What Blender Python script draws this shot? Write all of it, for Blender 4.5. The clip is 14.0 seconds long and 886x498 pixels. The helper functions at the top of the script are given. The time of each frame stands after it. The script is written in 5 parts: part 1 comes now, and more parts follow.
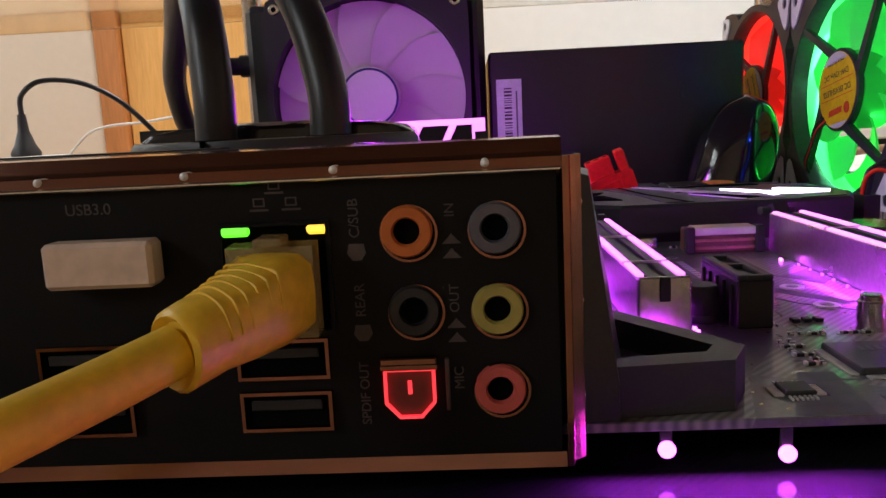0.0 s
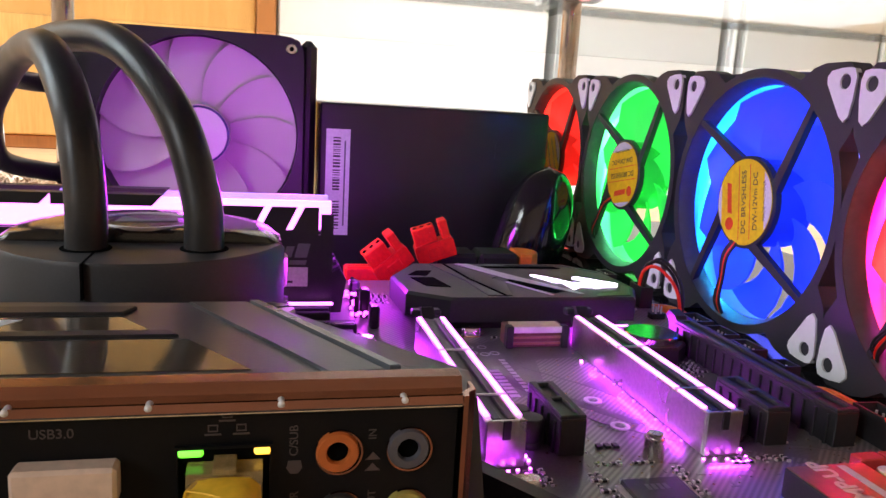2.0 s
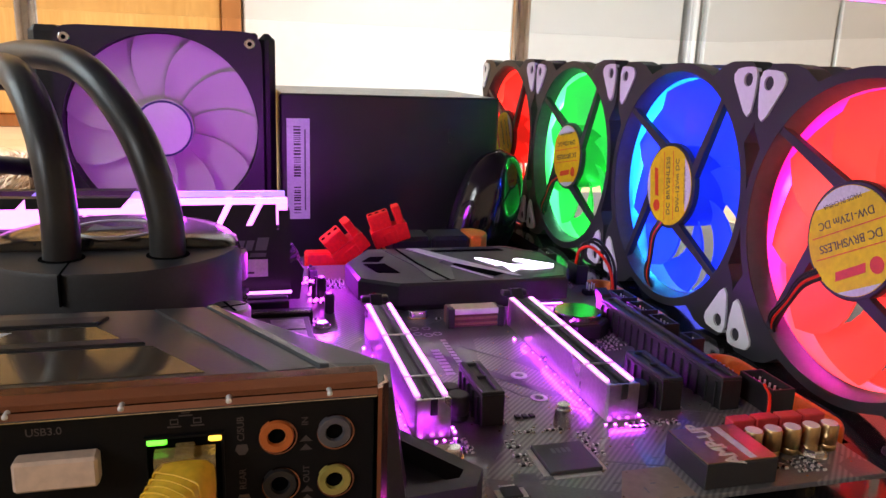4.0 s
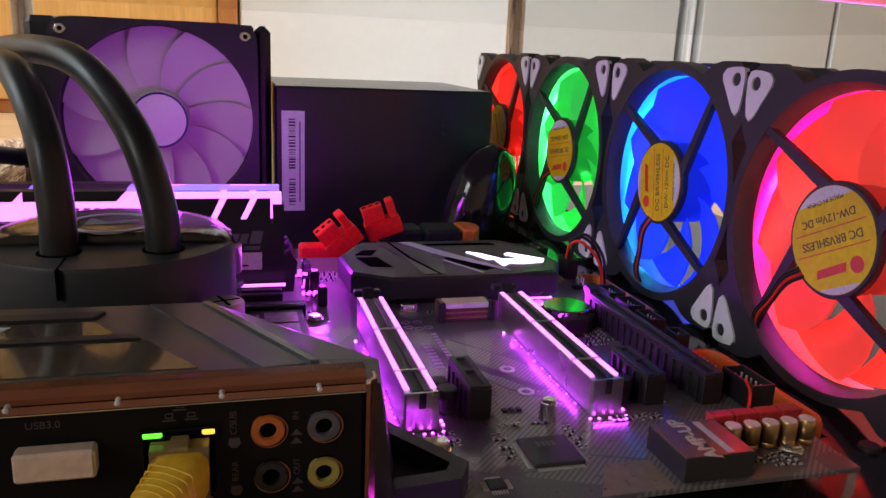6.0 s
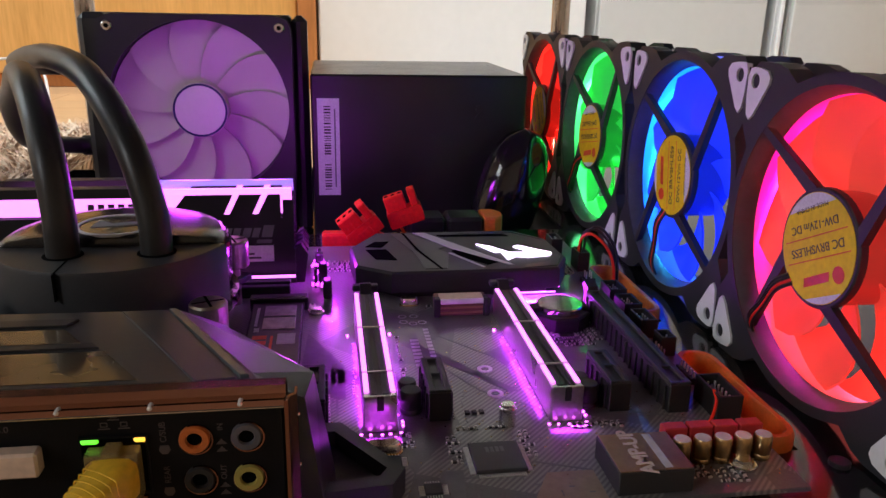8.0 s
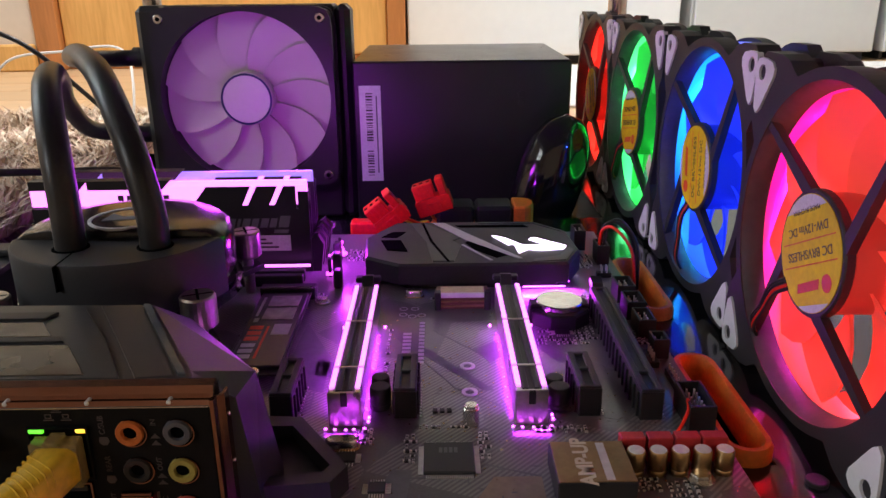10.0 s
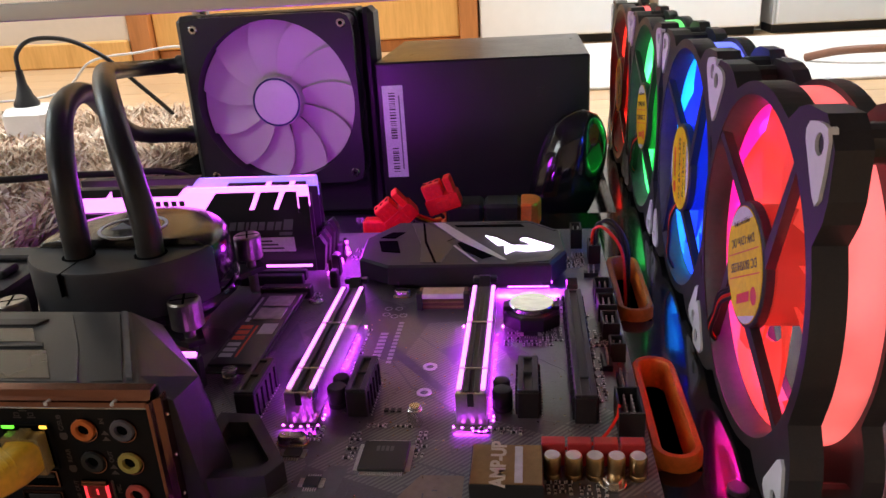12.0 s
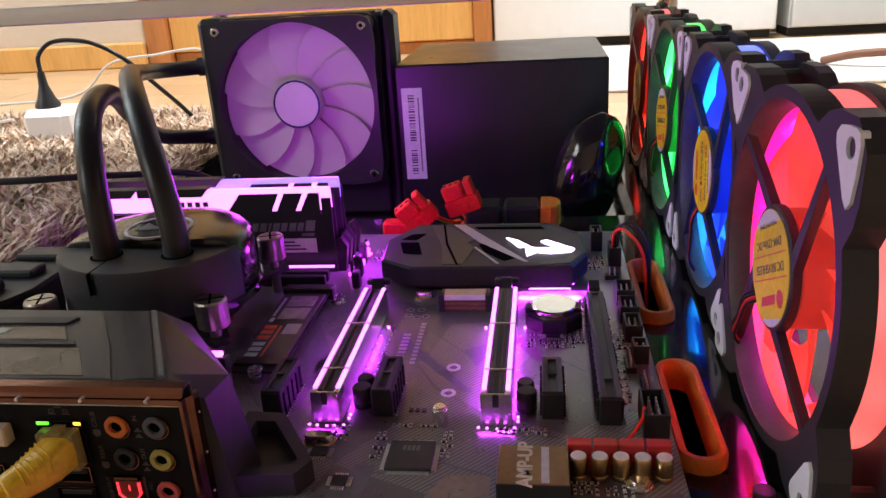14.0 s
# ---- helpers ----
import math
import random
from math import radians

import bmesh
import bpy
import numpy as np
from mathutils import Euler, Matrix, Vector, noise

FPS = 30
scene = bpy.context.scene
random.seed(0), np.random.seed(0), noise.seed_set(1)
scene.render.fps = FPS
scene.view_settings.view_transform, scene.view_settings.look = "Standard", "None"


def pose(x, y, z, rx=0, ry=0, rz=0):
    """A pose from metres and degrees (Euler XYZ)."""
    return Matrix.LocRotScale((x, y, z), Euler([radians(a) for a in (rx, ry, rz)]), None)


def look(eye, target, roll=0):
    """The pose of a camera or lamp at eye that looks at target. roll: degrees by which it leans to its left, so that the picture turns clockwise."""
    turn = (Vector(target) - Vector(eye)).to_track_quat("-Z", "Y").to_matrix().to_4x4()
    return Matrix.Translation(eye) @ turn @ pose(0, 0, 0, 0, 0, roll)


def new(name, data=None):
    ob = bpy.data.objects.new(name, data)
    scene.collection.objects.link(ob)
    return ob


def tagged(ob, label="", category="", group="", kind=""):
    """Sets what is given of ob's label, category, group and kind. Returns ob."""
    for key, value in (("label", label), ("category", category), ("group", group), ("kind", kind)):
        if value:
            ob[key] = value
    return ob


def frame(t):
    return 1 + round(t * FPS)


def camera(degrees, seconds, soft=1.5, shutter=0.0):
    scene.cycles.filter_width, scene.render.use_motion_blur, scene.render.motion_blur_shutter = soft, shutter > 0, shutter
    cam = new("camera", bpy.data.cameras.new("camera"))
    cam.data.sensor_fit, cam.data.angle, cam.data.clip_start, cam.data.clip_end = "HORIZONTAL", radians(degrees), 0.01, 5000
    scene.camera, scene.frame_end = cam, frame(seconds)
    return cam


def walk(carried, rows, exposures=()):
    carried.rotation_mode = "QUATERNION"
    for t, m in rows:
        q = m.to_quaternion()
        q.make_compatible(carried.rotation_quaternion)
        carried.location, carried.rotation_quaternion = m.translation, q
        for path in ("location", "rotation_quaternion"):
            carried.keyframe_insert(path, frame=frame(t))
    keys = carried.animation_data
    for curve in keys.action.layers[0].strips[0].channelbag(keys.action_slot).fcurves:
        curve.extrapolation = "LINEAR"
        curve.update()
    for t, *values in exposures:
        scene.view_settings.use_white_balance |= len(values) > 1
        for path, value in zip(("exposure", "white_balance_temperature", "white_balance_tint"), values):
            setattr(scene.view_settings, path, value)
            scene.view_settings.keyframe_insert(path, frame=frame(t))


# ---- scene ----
cam = camera(60.0, 14.0)
PATH = [
    (0, (-0.0361, -0.1548, 0.0453), (-0.124, 1.817, -0.279), -2.8),
    (0.5, (-0.0383, -0.1528, 0.0614), (0.055, 1.797, -0.374), -1.5),
    (1, (-0.0459, -0.1549, 0.0778), (0.275, 1.782, -0.306), 0.9),
    (1.5, (-0.0556, -0.1607, 0.0843), (0.391, 1.749, -0.307), 3.1),
    (2, (-0.058, -0.1715, 0.0889), (0.399, 1.739, -0.286), 3.3),
    (2.5, (-0.054, -0.1791, 0.097), (0.412, 1.723, -0.312), 2.4),
    (3, (-0.0543, -0.1859, 0.1054), (0.415, 1.709, -0.33), 2.9),
    (3.5, (-0.0515, -0.1956, 0.107), (0.455, 1.685, -0.348), 2.0),
    (5.8, (-0.0537, -0.2057, 0.1103), (0.472, 1.659, -0.388), 2.6),
    (6, (-0.0512, -0.2056, 0.1111), (0.469, 1.66, -0.387), 2.6),
    (6.5, (-0.0478, -0.2073, 0.1117), (0.44, 1.663, -0.402), 2.5),
    (7, (-0.0376, -0.2107, 0.1167), (0.397, 1.667, -0.417), 2.2),
    (7.5, (-0.0262, -0.2152, 0.1227), (0.329, 1.672, -0.437), 1.9),
    (8, (-0.0124, -0.2175, 0.1288), (0.273, 1.669, -0.47), 1.2),
    (8.2, (-0.0071, -0.2193, 0.1312), (0.238, 1.673, -0.468), 1.2),
    (10.3, (0.039, -0.2196, 0.1389), (0.022, 1.665, -0.53), -1.1),
    (10.5, (0.0438, -0.2193, 0.1398), (0.002, 1.665, -0.528), -1.4),
    (11, (0.0599, -0.2208, 0.142), (-0.066, 1.656, -0.538), -1.8),
    (11.5, (0.0791, -0.2239, 0.1483), (-0.083, 1.646, -0.541), -2.5),
    (12, (0.0845, -0.2287, 0.1532), (-0.148, 1.625, -0.561), -3.5),
    (12.5, (0.0848, -0.2294, 0.1541), (-0.154, 1.623, -0.562), -4.0),
    (13, (0.0812, -0.2307, 0.154), (-0.163, 1.623, -0.557), -3.6),
    (13.5, (0.0802, -0.2309, 0.1534), (-0.173, 1.62, -0.561), -3.5),
    (14, (0.0795, -0.2313, 0.154), (-0.181, 1.621, -0.553), -3.5),
]
walk(cam, [(t, look(eye, target, roll)) for t, eye, target, roll in PATH], [(0, 0.15), (0.6, 0.35), (1.2, 0.92), (3.5, 0.9), (5.8, 0.12), (8, 0.15), (10.5, 0.3), (12, 0.4), (14, 0.5)])


# ---- world, lights ----
world = bpy.data.worlds.new("room_sky")
scene.world = world
world.use_nodes = True
wn = world.node_tree
sky = wn.nodes.new("ShaderNodeTexSky")
sky.sky_type, sky.sun_disc, sky.sun_elevation, sky.sun_rotation = "NISHITA", False, radians(40), radians(200)
wn.links.new(sky.outputs[0], wn.nodes["Background"].inputs[0])
wn.nodes["Background"].inputs[1].default_value = 0.1


def lamp(name, kind, energy, color, place, target=None, size=0.01, size_y=None):
    data = bpy.data.lights.new(name, kind)
    data.energy, data.color = energy, color
    if kind == "AREA":
        data.size = size
        if size_y:
            data.shape, data.size_y = "RECTANGLE", size_y
    else:
        data.shadow_soft_size = size
    ob = new(name, data)
    ob.matrix_world = look(place, target) if target else Matrix.Translation(place)
    return ob


VIOLET = (0.58, 0.03, 1.0)
# unseen lamps added: side-wall window openings, ceiling over the room's far half
lamp("added_window_light", "AREA", 18, (0.84, 0.94, 1.0), (-2.35, 1.05, 1.25), (0.3, 1.3, 0.3), 0.9, 1.2)
lamp("added_window_light", "AREA", 16, (0.95, 0.97, 1.0), (-2.36, -1.5, 1.3), (0, 0, 0), 0.8, 1.0)
lamp("ceiling_lamp_light", "AREA", 52, (0.98, 0.99, 1.0), (0.25, 1.0, 2.28), (0.25, 1.1, 0), 0.5)


# ---- materials ----
def mat(name, color, rough=0.5, metal=0.0, vary=0.25, scale=400.0, bump=0.1, second=None, emit=None, strength=0.0, coat=0.0, big=40.0, trans=0.0, ior=1.45, stretch=None, object_random=0.0):
    m = bpy.data.materials.new(name)
    m.use_nodes = True
    n, l = m.node_tree.nodes, m.node_tree.links
    b = n["Principled BSDF"]
    b.inputs["Roughness"].default_value = rough
    b.inputs["Metallic"].default_value = metal
    b.inputs["IOR"].default_value = ior
    b.inputs["Coat Weight"].default_value = coat
    b.inputs["Transmission Weight"].default_value = trans
    tc = n.new("ShaderNodeTexCoord")
    co = tc.outputs["Object"]
    if stretch:
        mp = n.new("ShaderNodeMapping")
        mp.inputs["Scale"].default_value = stretch
        l.new(co, mp.inputs[0])
        co = mp.outputs[0]
    fine, coarse = n.new("ShaderNodeTexNoise"), n.new("ShaderNodeTexNoise")
    fine.inputs["Scale"].default_value, fine.inputs["Detail"].default_value = scale, 4
    coarse.inputs["Scale"].default_value, coarse.inputs["Detail"].default_value = big, 3
    l.new(co, fine.inputs["Vector"]), l.new(co, coarse.inputs["Vector"])
    add = n.new("ShaderNodeMath")
    add.operation = "ADD"
    l.new(fine.outputs[0], add.inputs[0]), l.new(coarse.outputs[0], add.inputs[1])
    ramp = n.new("ShaderNodeMapRange")
    ramp.inputs["From Min"].default_value, ramp.inputs["From Max"].default_value = 0.6, 1.4
    l.new(add.outputs[0], ramp.inputs["Value"])
    mix = n.new("ShaderNodeMix")
    mix.data_type = "RGBA"
    second = second or tuple(c * (1 - vary) for c in color)
    mix.inputs[6].default_value = (*second, 1)
    mix.inputs[7].default_value = (*[min(1, c * (1 + vary * 0.5)) for c in color], 1)
    l.new(ramp.outputs[0], mix.inputs[0])
    out = mix.outputs[2]
    if object_random:
        info, hsv, mr = n.new("ShaderNodeObjectInfo"), n.new("ShaderNodeHueSaturation"), n.new("ShaderNodeMapRange")
        mr.inputs["To Min"].default_value, mr.inputs["To Max"].default_value = 1 - object_random, 1 + object_random
        l.new(info.outputs["Random"], mr.inputs["Value"]), l.new(mr.outputs[0], hsv.inputs["Value"]), l.new(out, hsv.inputs["Color"])
        out = hsv.outputs[0]
    l.new(out, b.inputs["Base Color"])
    rr = n.new("ShaderNodeMapRange")
    rr.inputs["To Min"].default_value, rr.inputs["To Max"].default_value = max(0.02, rough * 0.8), min(1, rough * 1.25)
    l.new(coarse.outputs[0], rr.inputs["Value"]), l.new(rr.outputs[0], b.inputs["Roughness"])
    if bump:
        bn = n.new("ShaderNodeBump")
        bn.inputs["Strength"].default_value, bn.inputs["Distance"].default_value = bump, 0.0003
        l.new(fine.outputs[0], bn.inputs["Height"]), l.new(bn.outputs[0], b.inputs["Normal"])
    if emit:
        b.inputs["Emission Color"].default_value, b.inputs["Emission Strength"].default_value = (*emit, 1), strength
    return m


def frosted(name, color, glow, strength, spread=0.5, low=None):
    """Frosted clear plastic that lets a lamp's light through; its emission adds the diodes' glow."""
    m = bpy.data.materials.new(name)
    m.use_nodes = True
    n, l = m.node_tree.nodes, m.node_tree.links
    b = n["Principled BSDF"]
    b.inputs["Base Color"].default_value, b.inputs["Roughness"].default_value = (*color, 1), 0.35
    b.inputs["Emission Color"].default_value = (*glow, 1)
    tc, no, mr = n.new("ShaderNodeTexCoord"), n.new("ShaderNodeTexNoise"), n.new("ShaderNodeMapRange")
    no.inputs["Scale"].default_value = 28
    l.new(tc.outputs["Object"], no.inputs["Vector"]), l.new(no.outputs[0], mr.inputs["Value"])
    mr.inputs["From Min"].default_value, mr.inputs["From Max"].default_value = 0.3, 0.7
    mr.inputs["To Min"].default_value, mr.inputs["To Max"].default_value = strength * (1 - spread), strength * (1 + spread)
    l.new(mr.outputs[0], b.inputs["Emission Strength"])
    if low:
        # diodes of another colour feed the lower part of the ring
        sep, at_height, blend = n.new("ShaderNodeSeparateXYZ"), n.new("ShaderNodeMapRange"), n.new("ShaderNodeMix")
        blend.data_type = "RGBA"
        blend.inputs[6].default_value, blend.inputs[7].default_value = (*low, 1), (*glow, 1)
        at_height.inputs["From Min"].default_value, at_height.inputs["From Max"].default_value = -0.034, 0.006
        l.new(tc.outputs["Object"], sep.inputs[0]), l.new(sep.outputs["Z"], at_height.inputs["Value"])
        l.new(at_height.outputs[0], blend.inputs[0]), l.new(blend.outputs[2], b.inputs["Emission Color"])
    tr, mx = n.new("ShaderNodeBsdfTranslucent"), n.new("ShaderNodeMixShader")
    tr.inputs[0].default_value = (*color, 1)
    mx.inputs[0].default_value = 0.5
    l.new(b.outputs[0], mx.inputs[1]), l.new(tr.outputs[0], mx.inputs[2])
    l.new(mx.outputs[0], n["Material Output"].inputs["Surface"])
    return m


def glow(name, color, strength):
    return mat(name, tuple(0.4 + 0.5 * c for c in color), 0.4, emit=color, strength=strength, bump=0, vary=0.05)


BLACK = mat("black_plastic", (0.022, 0.021, 0.022), 0.42, scale=900, bump=0.08)
SATIN = mat("satin_black_shell", (0.03, 0.031, 0.034), 0.45, scale=1500, bump=0.12)
GREY_SHELL = mat("grey_satin_shell", (0.034, 0.036, 0.041), 0.3, scale=1500, bump=0.08)
RUBBER = mat("black_rubber_tube", (0.017, 0.017, 0.018), 0.36, scale=700, bump=0.06)
GLOSS = mat("glossy_black_shell", (0.008, 0.008, 0.009), 0.11, bump=0.0, coat=0.6)
TRAY = mat("black_lacquered_steel", (0.012, 0.012, 0.014), 0.13, scale=600, bump=0.03, coat=0.3)
PSU_PAINT = mat("black_powder_coat", (0.02, 0.02, 0.021), 0.3, scale=2500, bump=0.25)
STEEL = mat("bright_steel", (0.72, 0.7, 0.67), 0.22, 1.0, scale=500, bump=0.04)
# reddish base colour stands for warm light reflected in plain tinned steel
SHIELD = mat("shield_steel_red_reflection", (0.31, 0.155, 0.115), 0.16, 1.0, scale=300, bump=0.08, stretch=(0.2, 1, 1))
SHIELD_PRINT = mat("black_printed_shield", (0.006, 0.006, 0.007), 0.5, scale=1200, bump=0.06, ior=1.25)
SLOT_STEEL = mat("slot_armour_steel", (0.7, 0.68, 0.66), 0.28, 1.0, scale=700, bump=0.05)
GOLD = mat("gold_plate", (0.85, 0.62, 0.28), 0.25, 1.0)
CAN = mat("bronze_capacitor_can", (0.5, 0.34, 0.17), 0.28, 1.0, scale=900)
CAN_TOP = mat("pale_capacitor_top", (0.8, 0.79, 0.77), 0.45, 0.2)
RED_BLOCK = mat("red_film_capacitor", (0.62, 0.05, 0.05), 0.35)
RED_PLASTIC = mat("red_connector_plastic", (0.9, 0.035, 0.012), 0.4, scale=500)
ORANGE = mat("orange_rubber", (0.95, 0.24, 0.035), 0.42, scale=600, bump=0.15)
FAN_FRAME = mat("charcoal_fan_frame", (0.035, 0.034, 0.04), 0.48, scale=1200, bump=0.15)
PAD = mat("white_rubber_pad", (0.9, 0.9, 0.92), 0.45, scale=600, vary=0.06)
YELLOW_STICKER = mat("yellow_sticker", (0.95, 0.66, 0.005), 0.6, bump=0.02)
STICKER_RED = mat("red_print", (0.8, 0.08, 0.02), 0.4, bump=0)
INK = mat("dark_print", (0.06, 0.05, 0.05), 0.5, bump=0)
WHITE_LABEL = mat("white_paper_label", (0.75, 0.74, 0.76), 0.5, scale=900)
SILK = mat("pale_silkscreen", (0.6, 0.6, 0.62), 0.6, bump=0)
FAINT_PRINT = mat("faint_shield_print", (0.085, 0.066, 0.062), 0.6, bump=0)
SILK_DIM = mat("grey_silkscreen", (0.16, 0.16, 0.17), 0.6, bump=0)
SILK_BRONZE = mat("bronze_silkscreen", (0.32, 0.24, 0.18), 0.6, bump=0)
YELLOW = mat("yellow_pvc", (0.9, 0.55, 0.04), 0.38, scale=500, bump=0.08)
CLEAR_PLUG = mat("clear_plug", (0.9, 0.7, 0.35), 0.12, trans=0.75, bump=0)
BEIGE = mat("beige_plastic_plug", (0.78, 0.6, 0.48), 0.45)
# near-black for sheets that paint the shade inside uncut holes and recesses
HOLLOW_SHADE = mat("painted_hollow_shade", (0.004, 0.004, 0.004), 0.9, ior=1.06, bump=0)
CHIP = mat("chip_epoxy", (0.03, 0.03, 0.033), 0.45, scale=1500)
CHIP_BRONZE = mat("bronze_chip_lid", (0.34, 0.22, 0.11), 0.3, 0.7)
SOLDER = mat("solder", (0.85, 0.84, 0.81), 0.38, 0.55)
BLADE_GREY = mat("grey_translucent_blade", (0.62, 0.56, 0.54), 0.4, bump=0, vary=0.05, scale=60, big=12)
LED_STRIP = glow("violet_strip", (0.85, 0.18, 1.0), 2.3)
LED_DOT = glow("violet_diode", (0.8, 0.1, 1.0), 6.0)
LED_RAM = glow("lit_memory_bar", (0.9, 0.2, 1.0), 2.0)
LED_RAM_TOP = glow("dim_memory_bar", (0.3, 0.2, 0.95), 0.8)
LED_LOGO = glow("lit_emblem", (0.85, 0.7, 1.0), 3.5)
# emission for bits that imitate light sparkling on small parts
POST = glow("violet_sparkle", (0.82, 0.06, 1.0), 3.6)
# glowing dots that imitate the slot strips mirrored in the board
ROW = glow("violet_reflection_dot", (0.55, 0.06, 1.0), 3.0)
GLASS = mat("clear_shelf_glass", (0.93, 0.97, 0.95), 0.02, trans=1.0, bump=0, vary=0.02)
GLASS_EDGE = mat("pale_ground_glass_edge", (0.95, 0.93, 0.86), 0.45, vary=0.03, scale=300, bump=0.03)
LED_GREEN = glow("green_port_diode", (0.12, 1.0, 0.02), 1.1)
LED_AMBER = glow("amber_port_diode", (1.0, 0.55, 0.03), 1.4)
LED_RED = glow("red_optical_port", (1.0, 0.02, 0.04), 1.3)
NICKEL = mat("bright_nickel", (0.72, 0.74, 0.7), 0.12, 1.0, bump=0)
WOOD = mat("honey_wood", (0.74, 0.43, 0.14), 0.45, scale=30, bump=0.1, second=(0.62, 0.33, 0.09), stretch=(6, 6, 0.6), big=3)
WOOD_POST = mat("reddish_wood", (0.5, 0.2, 0.06), 0.45, scale=30, bump=0.1, stretch=(6, 6, 0.6), big=3)
LAMINATE = mat("laminate_floor", (0.6, 0.42, 0.25), 0.3, scale=25, bump=0.05, second=(0.5, 0.33, 0.18), stretch=(0.5, 6, 1), big=4, object_random=0.1)
WALL = mat("warm_white_wall", (0.65, 0.57, 0.48), 0.7, vary=0.05, scale=60, bump=0.1, big=2)
WHITE_DOOR = mat("white_lacquer_door", (0.82, 0.83, 0.83), 0.35, vary=0.04, scale=40, bump=0.03, big=2)
# the white lacquer again, darkened for shade at the right of the room
SHADED_DOOR = mat("shaded_white_lacquer_door", (0.62, 0.63, 0.62), 0.35, vary=0.04, scale=40, bump=0.03, big=2)
WHITE_PLASTIC = mat("white_plastic", (0.85, 0.85, 0.83), 0.4, vary=0.05)
DARK_GAP = mat("dark_plinth", (0.05, 0.05, 0.05), 0.7)
CHROME = mat("chrome_tube", (0.6, 0.56, 0.54), 0.1, 1.0, bump=0)


def pcb_material():
    m = mat("matte_board_lacquer", (0.125, 0.12, 0.128), 0.3, coat=0.35, scale=1200, bump=0.1, vary=0.35, big=25)
    n, l = m.node_tree.nodes, m.node_tree.links
    b = n["Principled BSDF"]
    old = b.inputs["Base Color"].links[0].from_socket
    tc, mp, wave = n.new("ShaderNodeTexCoord"), n.new("ShaderNodeMapping"), n.new("ShaderNodeTexWave")
    mp.inputs["Rotation"].default_value = (0, 0, radians(45))
    wave.inputs["Scale"].default_value = 210
    l.new(tc.outputs["Object"], mp.inputs[0]), l.new(mp.outputs[0], wave.inputs["Vector"])
    # fine diagonal traces, gathered in broad fields
    field, gate, amount = n.new("ShaderNodeTexVoronoi"), n.new("ShaderNodeMath"), n.new("ShaderNodeMath")
    field.inputs["Scale"].default_value = 26
    l.new(tc.outputs["Object"], field.inputs["Vector"])
    gate.operation, gate.inputs[1].default_value = "GREATER_THAN", 0.25
    sep = n.new("ShaderNodeSeparateColor")
    l.new(field.outputs["Color"], sep.inputs[0]), l.new(sep.outputs[0], gate.inputs[0])
    amount.operation = "MULTIPLY"
    l.new(gate.outputs[0], amount.inputs[0]), l.new(wave.outputs[1], amount.inputs[1])
    mix = n.new("ShaderNodeMix")
    mix.data_type = "RGBA"
    mix.inputs[7].default_value = (0.25, 0.245, 0.235, 1)
    l.new(amount.outputs[0], mix.inputs[0]), l.new(old, mix.inputs[6]), l.new(mix.outputs[2], b.inputs["Base Color"])
    return m


PCB = pcb_material()

# ---- mesh helpers: all lengths below are millimetres ----
S = 0.001


def thing(name, x, y, z, label, category, group="", kind=""):
    ob = new(name)
    ob.location = (x * S, y * S, z * S)
    ob.empty_display_size = 0.01
    return tagged(ob, label, category, group, kind)


def root_place(ob):
    while ob.parent:
        ob = ob.parent
    return ob.location.copy()


def part(name, bm, material, parent=None, label="", smooth=False, kind=""):
    me = bpy.data.meshes.new(name)
    bmesh.ops.recalc_face_normals(bm, faces=bm.faces)
    bm.to_mesh(me)
    bm.free()
    move = Matrix.Translation(-root_place(parent)) if parent else Matrix.Identity(4)
    me.transform(move @ Matrix.Scale(S, 4))
    for p in me.polygons:
        p.use_smooth = smooth
    if smooth:
        me.set_sharp_from_angle(angle=radians(40))
    me.materials.append(material)
    ob = new(name, me)
    if parent:
        ob.parent = parent
    return tagged(ob, label, kind=kind)


def single(name, bm, material, label, category, smooth=False, group="", kind=""):
    return tagged(part(name, bm, material, None, label, smooth), "", category, group, kind)


def box(bm, x0, x1, y0, y1, z0, z1, b=0.3, m=None):
    """A box with chamfered edges."""
    lo, hi = (x0, y0, z0), (x1, y1, z1)
    b = min(b, 0.45 * min(h - a for a, h in zip(lo, hi)))
    v = {}
    for sx in (0, 1):
        for sy in (0, 1):
            for sz in (0, 1):
                s = (sx, sy, sz)
                for k in range(3):
                    p = [(hi[i] if s[i] else lo[i]) + (0 if i == k else (-b if s[i] else b)) for i in range(3)]
                    p = Vector(p)
                    v[s, k] = bm.verts.new(m @ p if m else p)
    for k in range(3):
        i, j = (k + 1) % 3, (k + 2) % 3
        for side in (0, 1):
            ring = []
            for a, c in ((0, 0), (1, 0), (1, 1), (0, 1)):
                s = [0, 0, 0]
                s[k], s[i], s[j] = side, a, c
                ring.append(v[tuple(s), k])
            bm.faces.new(ring)
        for a in (0, 1):
            for c in (0, 1):
                s0, s1 = [0, 0, 0], [0, 0, 0]
                s0[i], s0[j], s1[i], s1[j], s1[k] = a, c, a, c, 1
                bm.faces.new([v[tuple(s0), i], v[tuple(s1), i], v[tuple(s1), j], v[tuple(s0), j]])
    for sx in (0, 1):
        for sy in (0, 1):
            for sz in (0, 1):
                bm.faces.new([v[(sx, sy, sz), k] for k in range(3)])
    return bm


AXES = {"x": (1, 2, 0), "y": (0, 2, 1), "z": (0, 1, 2)}


def at(axis, u, w, d):
    p = [0, 0, 0]
    i, j, k = AXES[axis]
    p[i], p[j], p[k] = u, w, d
    return Vector(p)


